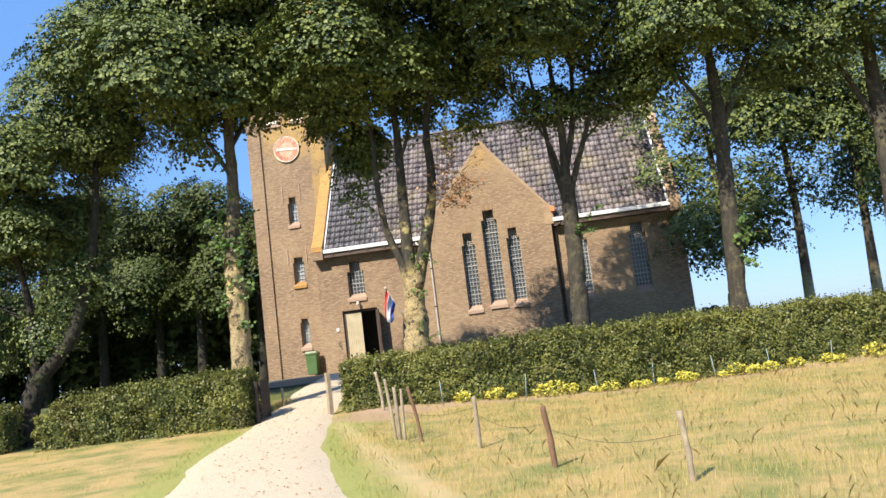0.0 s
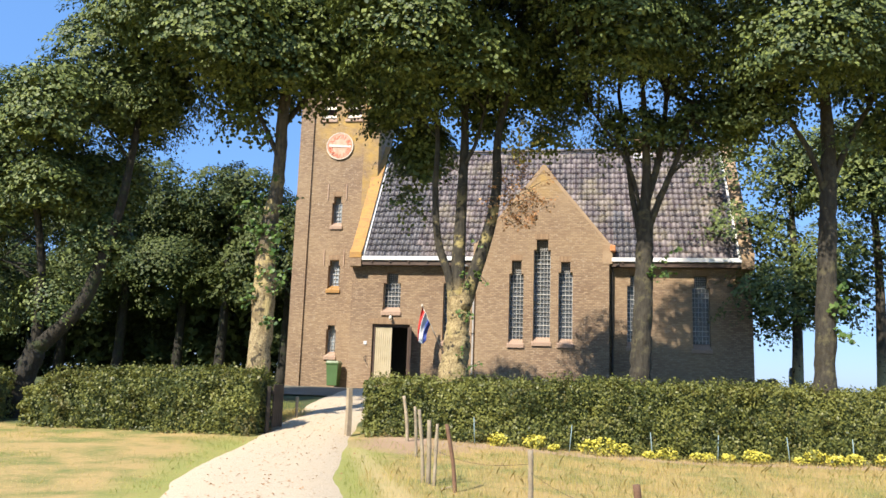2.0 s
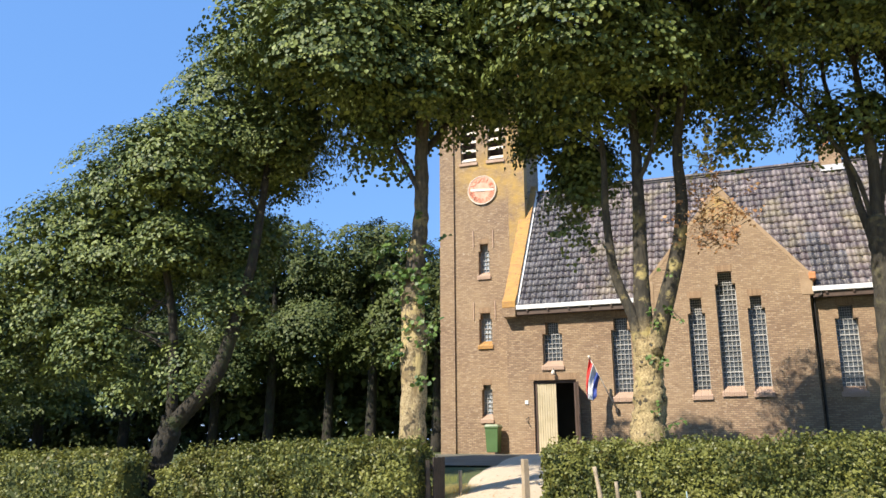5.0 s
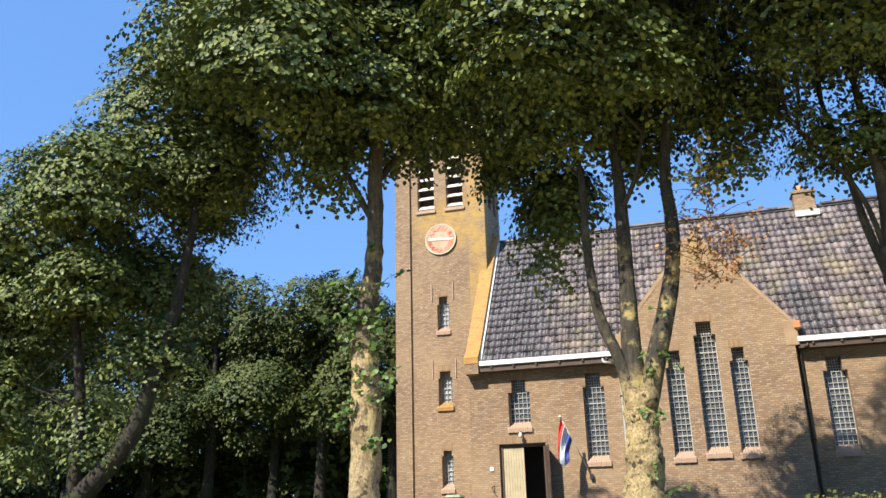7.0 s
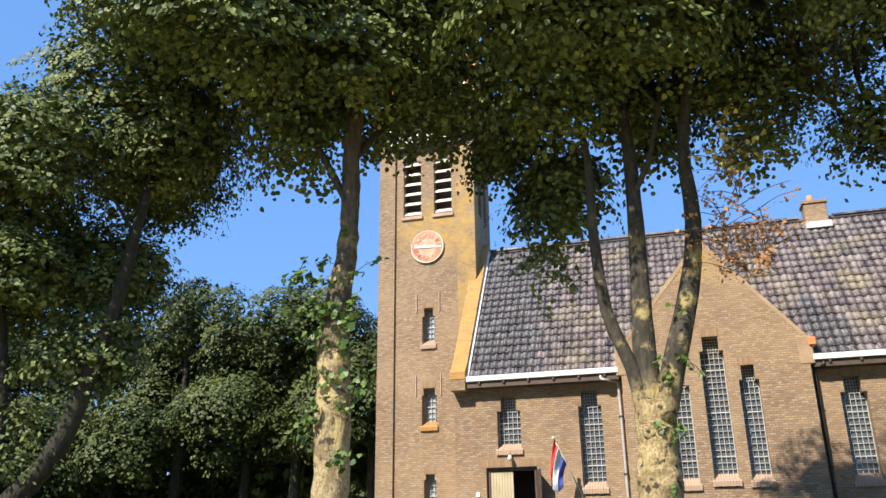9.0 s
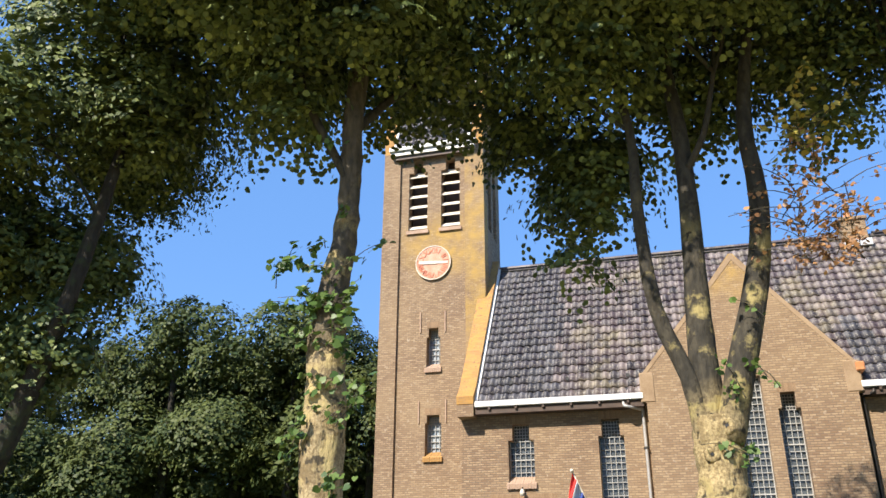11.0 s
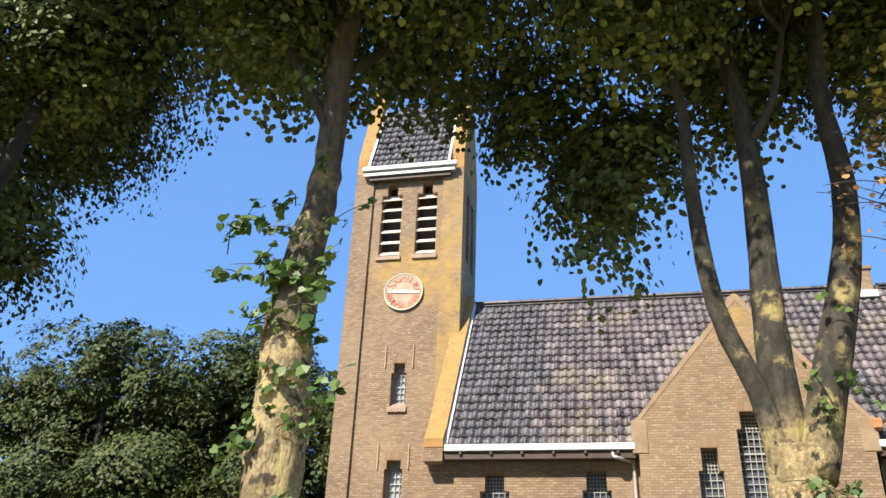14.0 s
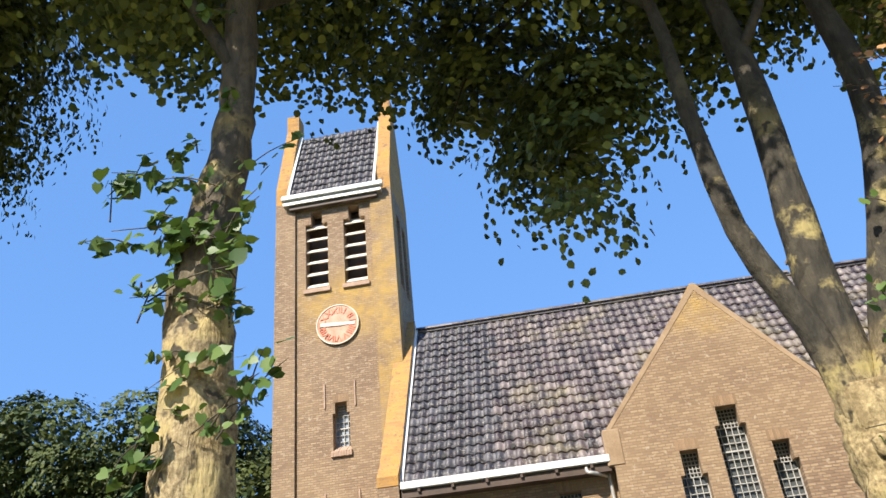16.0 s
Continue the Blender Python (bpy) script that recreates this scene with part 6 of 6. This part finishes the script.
def grass(name, count, zone, low, high, material, label, seed, keep):
    """Single bent blades over a stretch of the plan."""
    rng = np.random.default_rng(seed)
    x = rng.uniform(zone[0], zone[1], count * 2)
    y = rng.uniform(zone[2], zone[3], count * 2)
    ok = np.array([keep(a, b) for a, b in zip(x, y)])
    x, y = x[ok][:count], y[ok][:count]
    n = len(x)
    z = np.array([ground_z(a, b) for a, b in zip(x, y)])
    tuft = np.array([0.7 + 0.7 * max(-0.6, noise.noise((a * 0.9, b * 0.9, seed))) for a, b in zip(x, y)])
    h = rng.uniform(low, high, n) * tuft
    a = rng.uniform(0, 2 * math.pi, n)
    w = rng.uniform(0.0010, 0.0026, n) * (1 + 3 * low)
    bend = rng.normal(size=(n, 2)) * 0.35 * h[:, None]
    p = np.stack([x, y, z], 1)
    side = np.stack([np.cos(a) * w, np.sin(a) * w, np.zeros(n)], 1)
    mid = p + np.concatenate([bend * 0.35, (h * 0.6)[:, None]], 1)
    tip = p + np.concatenate([bend, h[:, None]], 1)
    co = np.stack([p - side, p + side, mid + side * 0.7, tip, mid - side * 0.7], 1)
    me = bpy.data.meshes.new(name)
    me.vertices.add(n * 5)
    me.vertices.foreach_set("co", co.astype(np.float32).ravel())
    idx = (np.arange(n)[:, None] * 5 + np.arange(5)).ravel()
    me.loops.add(n * 5)
    me.loops.foreach_set("vertex_index", idx.astype(np.int32))
    me.polygons.add(n)
    me.polygons.foreach_set("loop_start", (np.arange(n) * 5).astype(np.int32))
    me.polygons.foreach_set("loop_total", np.full(n, 5, np.int32))
    me.update(calc_edges=True)
    tagged(hang(name, me, material), label, "grass", kind="stuff")


def off_path(x, y, gap=0.05):
    return abs(x - path_x(y)) > path_half(y) + gap


def on_lane(x, y):
    return (x * 977.0 + y * 613.0) % 1.0 < 0.6 and abs(x - 1.95 + 0.405 * y) < 0.16 + 0.2 * noise.noise((x, y, 4.0))


def in_field(x, y):
    return not on_lane(x, y) and x > -0.55 * y + 4.4 - 1.0 and off_path(x, y) and y < 19.6 + 0.185 * (x + 3.1)


def on_lawn(x, y):
    return x < path_x(y) - path_half(y) and y < 18.2


grass("meadow_grass", 84000, (-4, 15, 5, 22.5), 0.05, 0.22, GRASS_BLADE, "tall dry straw-coloured meadow grass", 31, in_field)
grass("meadow_green", 26000, (-6, 16, 5, 22), 0.04, 0.15, GRASS_GREEN, "short green grass in the meadow", 32, lambda x, y: off_path(x, y) and not on_lane(x, y) and x > path_x(y) and y < 19.4 + 0.185 * (x + 3.1) and noise.noise((x * 0.5, y * 0.5, 3)) > -0.12)
grass("lawn_grass", 26000, (-24, -3, 7, 18.3), 0.03, 0.09, GRASS_GREEN, "short mown lawn turning yellow", 33, lambda x, y: on_lawn(x, y) and noise.noise((x * 0.45, y * 0.6, 7)) > 0.12)
grass("lawn_straw", 18000, (-24, -3, 7, 18.3), 0.02, 0.07, GRASS_BLADE, "dry mown grass stubble", 34, on_lawn)
grass("path_edge_grass", 16000, (-8, 6, 3, 18.5), 0.03, 0.11, GRASS_FRESH, "fresh green grass along the path edge", 37, lambda x, y: off_path(x, y) and not on_lane(x, y) and abs(x - path_x(y)) < path_half(y) + 0.15 + 0.9 * max(0, 0.5 + noise.noise((x * 0.6, y * 0.6, 11))))
grass("verge_grass", 5000, (-12, -8.0, 20.2, 24), 0.06, 0.28, GRASS_GREEN, "long grass beside the bollard", 35, lambda x, y: off_path(x, y, 0.1))
grass("verge_grass_dry", 2500, (-8.4, -7.6, 20.6, 22.5), 0.06, 0.22, GRASS_BLADE, "dry grass round the bollard", 36, lambda x, y: True)


def gravestone(place, wide, tall, thick, label, pointed=False):
    x, y = place
    z = ground_z(x, y)
    s = thing("gravestone", (x, y, z), label, "gravestone", "gravestones behind the church")
    bm = bmesh.new()
    out = [(-wide / 2, 0), (wide / 2, 0), (wide / 2, tall * 0.7)]
    out += [(wide / 2 * math.cos(a), tall * 0.7 + tall * 0.3 * math.sin(a)) for a in np.linspace(0.3, math.pi - 0.3, 8)] + [(-wide / 2, tall * 0.7)]
    slab(bm, [(x + u, z - 0.05 + v) for u, v in out], [], facing(y), thick)
    bmesh.ops.bevel(bm, geom=[e for e in bm.edges if e.is_boundary], offset=0.01, affect="EDGES")
    part("slab", bm, STONE, s)
    part("plinth", boxed((x - wide / 2 - 0.06, y - 0.06, z - 0.05), (x + wide / 2 + 0.06, y + thick + 0.06, z + 0.12), None, 0.01), STONE, s)


gravestone((6.3, 36.0), 0.55, 0.98, 0.12, "low rounded dark gravestone in the churchyard")
gravestone((6.72, 36.2), 0.55, 1.02, 0.12, "rounded dark gravestone in the churchyard")
gravestone((7.3, 35.6), 0.16, 1.45, 0.14, "slender dark memorial pillar in the churchyard")
gravestone((7.5, 35.6), 0.16, 1.45, 0.14, "slender dark memorial pillar in the churchyard")
gravestone((10.2, 33.5), 0.9, 0.62, 0.14, "wide low dark gravestone in the churchyard")


def litter():
    """Dry leaves blown over the path."""
    rng = np.random.default_rng(91)
    n = 900
    y = rng.uniform(6, 24, n)
    x = np.array([path_x(v) for v in y]) + rng.normal(size=n) * 0.70
    z = np.array([ground_z(a, b) for a, b in zip(x, y)]) + 0.085
    nor = rng.normal(size=(n, 3)) * 0.25 + np.array((0, 0, 1.0))
    tagged(hang("fallen_leaves", leaf_mesh("fallen_leaves", np.stack([x, y, z], 1), nor, 0.035 * rng.uniform(0.5, 1.5, n), rng, LEAF_FLAT), LEAF_DRY), "dry brown leaves scattered on the gravel path", "leaves", kind="stuff")


litter()
part("valley_tile", boxed((0.24, 32.5, 6.62), (0.44, 32.95, 6.86), None, 0.03), TERRACOTTA, church, "orange terracotta valley tile")


def vent_tile(x, z):
    """A short black vent pipe standing through one pantile."""
    y = 32.74 + (z - EAVE_Z) * (RIDGE_Y - 32.74) / (RIDGE_Z - EAVE_Z)
    bm = bmesh.new()
    tube(bm, [(x, y + 0.05, z), (x, y - 0.10, z + 0.02)], [0.055, 0.055], 10)
    part("vent_tile", bm, RUBBER, ROOF, "dark round vent in a pantile")


for vent in ((-8.52, 6.97), (-6.94, 6.98), (-5.3, 6.98), (0.46, 6.92), (2.1, 6.95)):
    vent_tile(*vent)


# ---- roof tiles, last ----
def tone(x, r):
    return TILE_DARK if x < -7.35 + 0.12 * math.sin(r * 1.7) or (0.3 < x < 1.5 and r < 6 + 2 * math.sin(x * 4)) else TILE


lay_tiles(ROOF, WEST + 0.545, EAST - 0.505, (32.74, EAVE_Z + 0.0), (RIDGE_Y, RIDGE_Z - 0.04), 0.228, 0.335, tone, under_transept, lambda x, r: -9.0 < x < -5.0)
tower_roof = [o for o in church.children if o.name == "tower_roof"][0]
lay_tiles(tower_roof, -12.88, -10.22, (35.14, 16.33), (36.55, 19.68), 0.235, 0.36, lambda x, r: TILE_DARK, lambda x, y, z: False, lambda x, r: True)
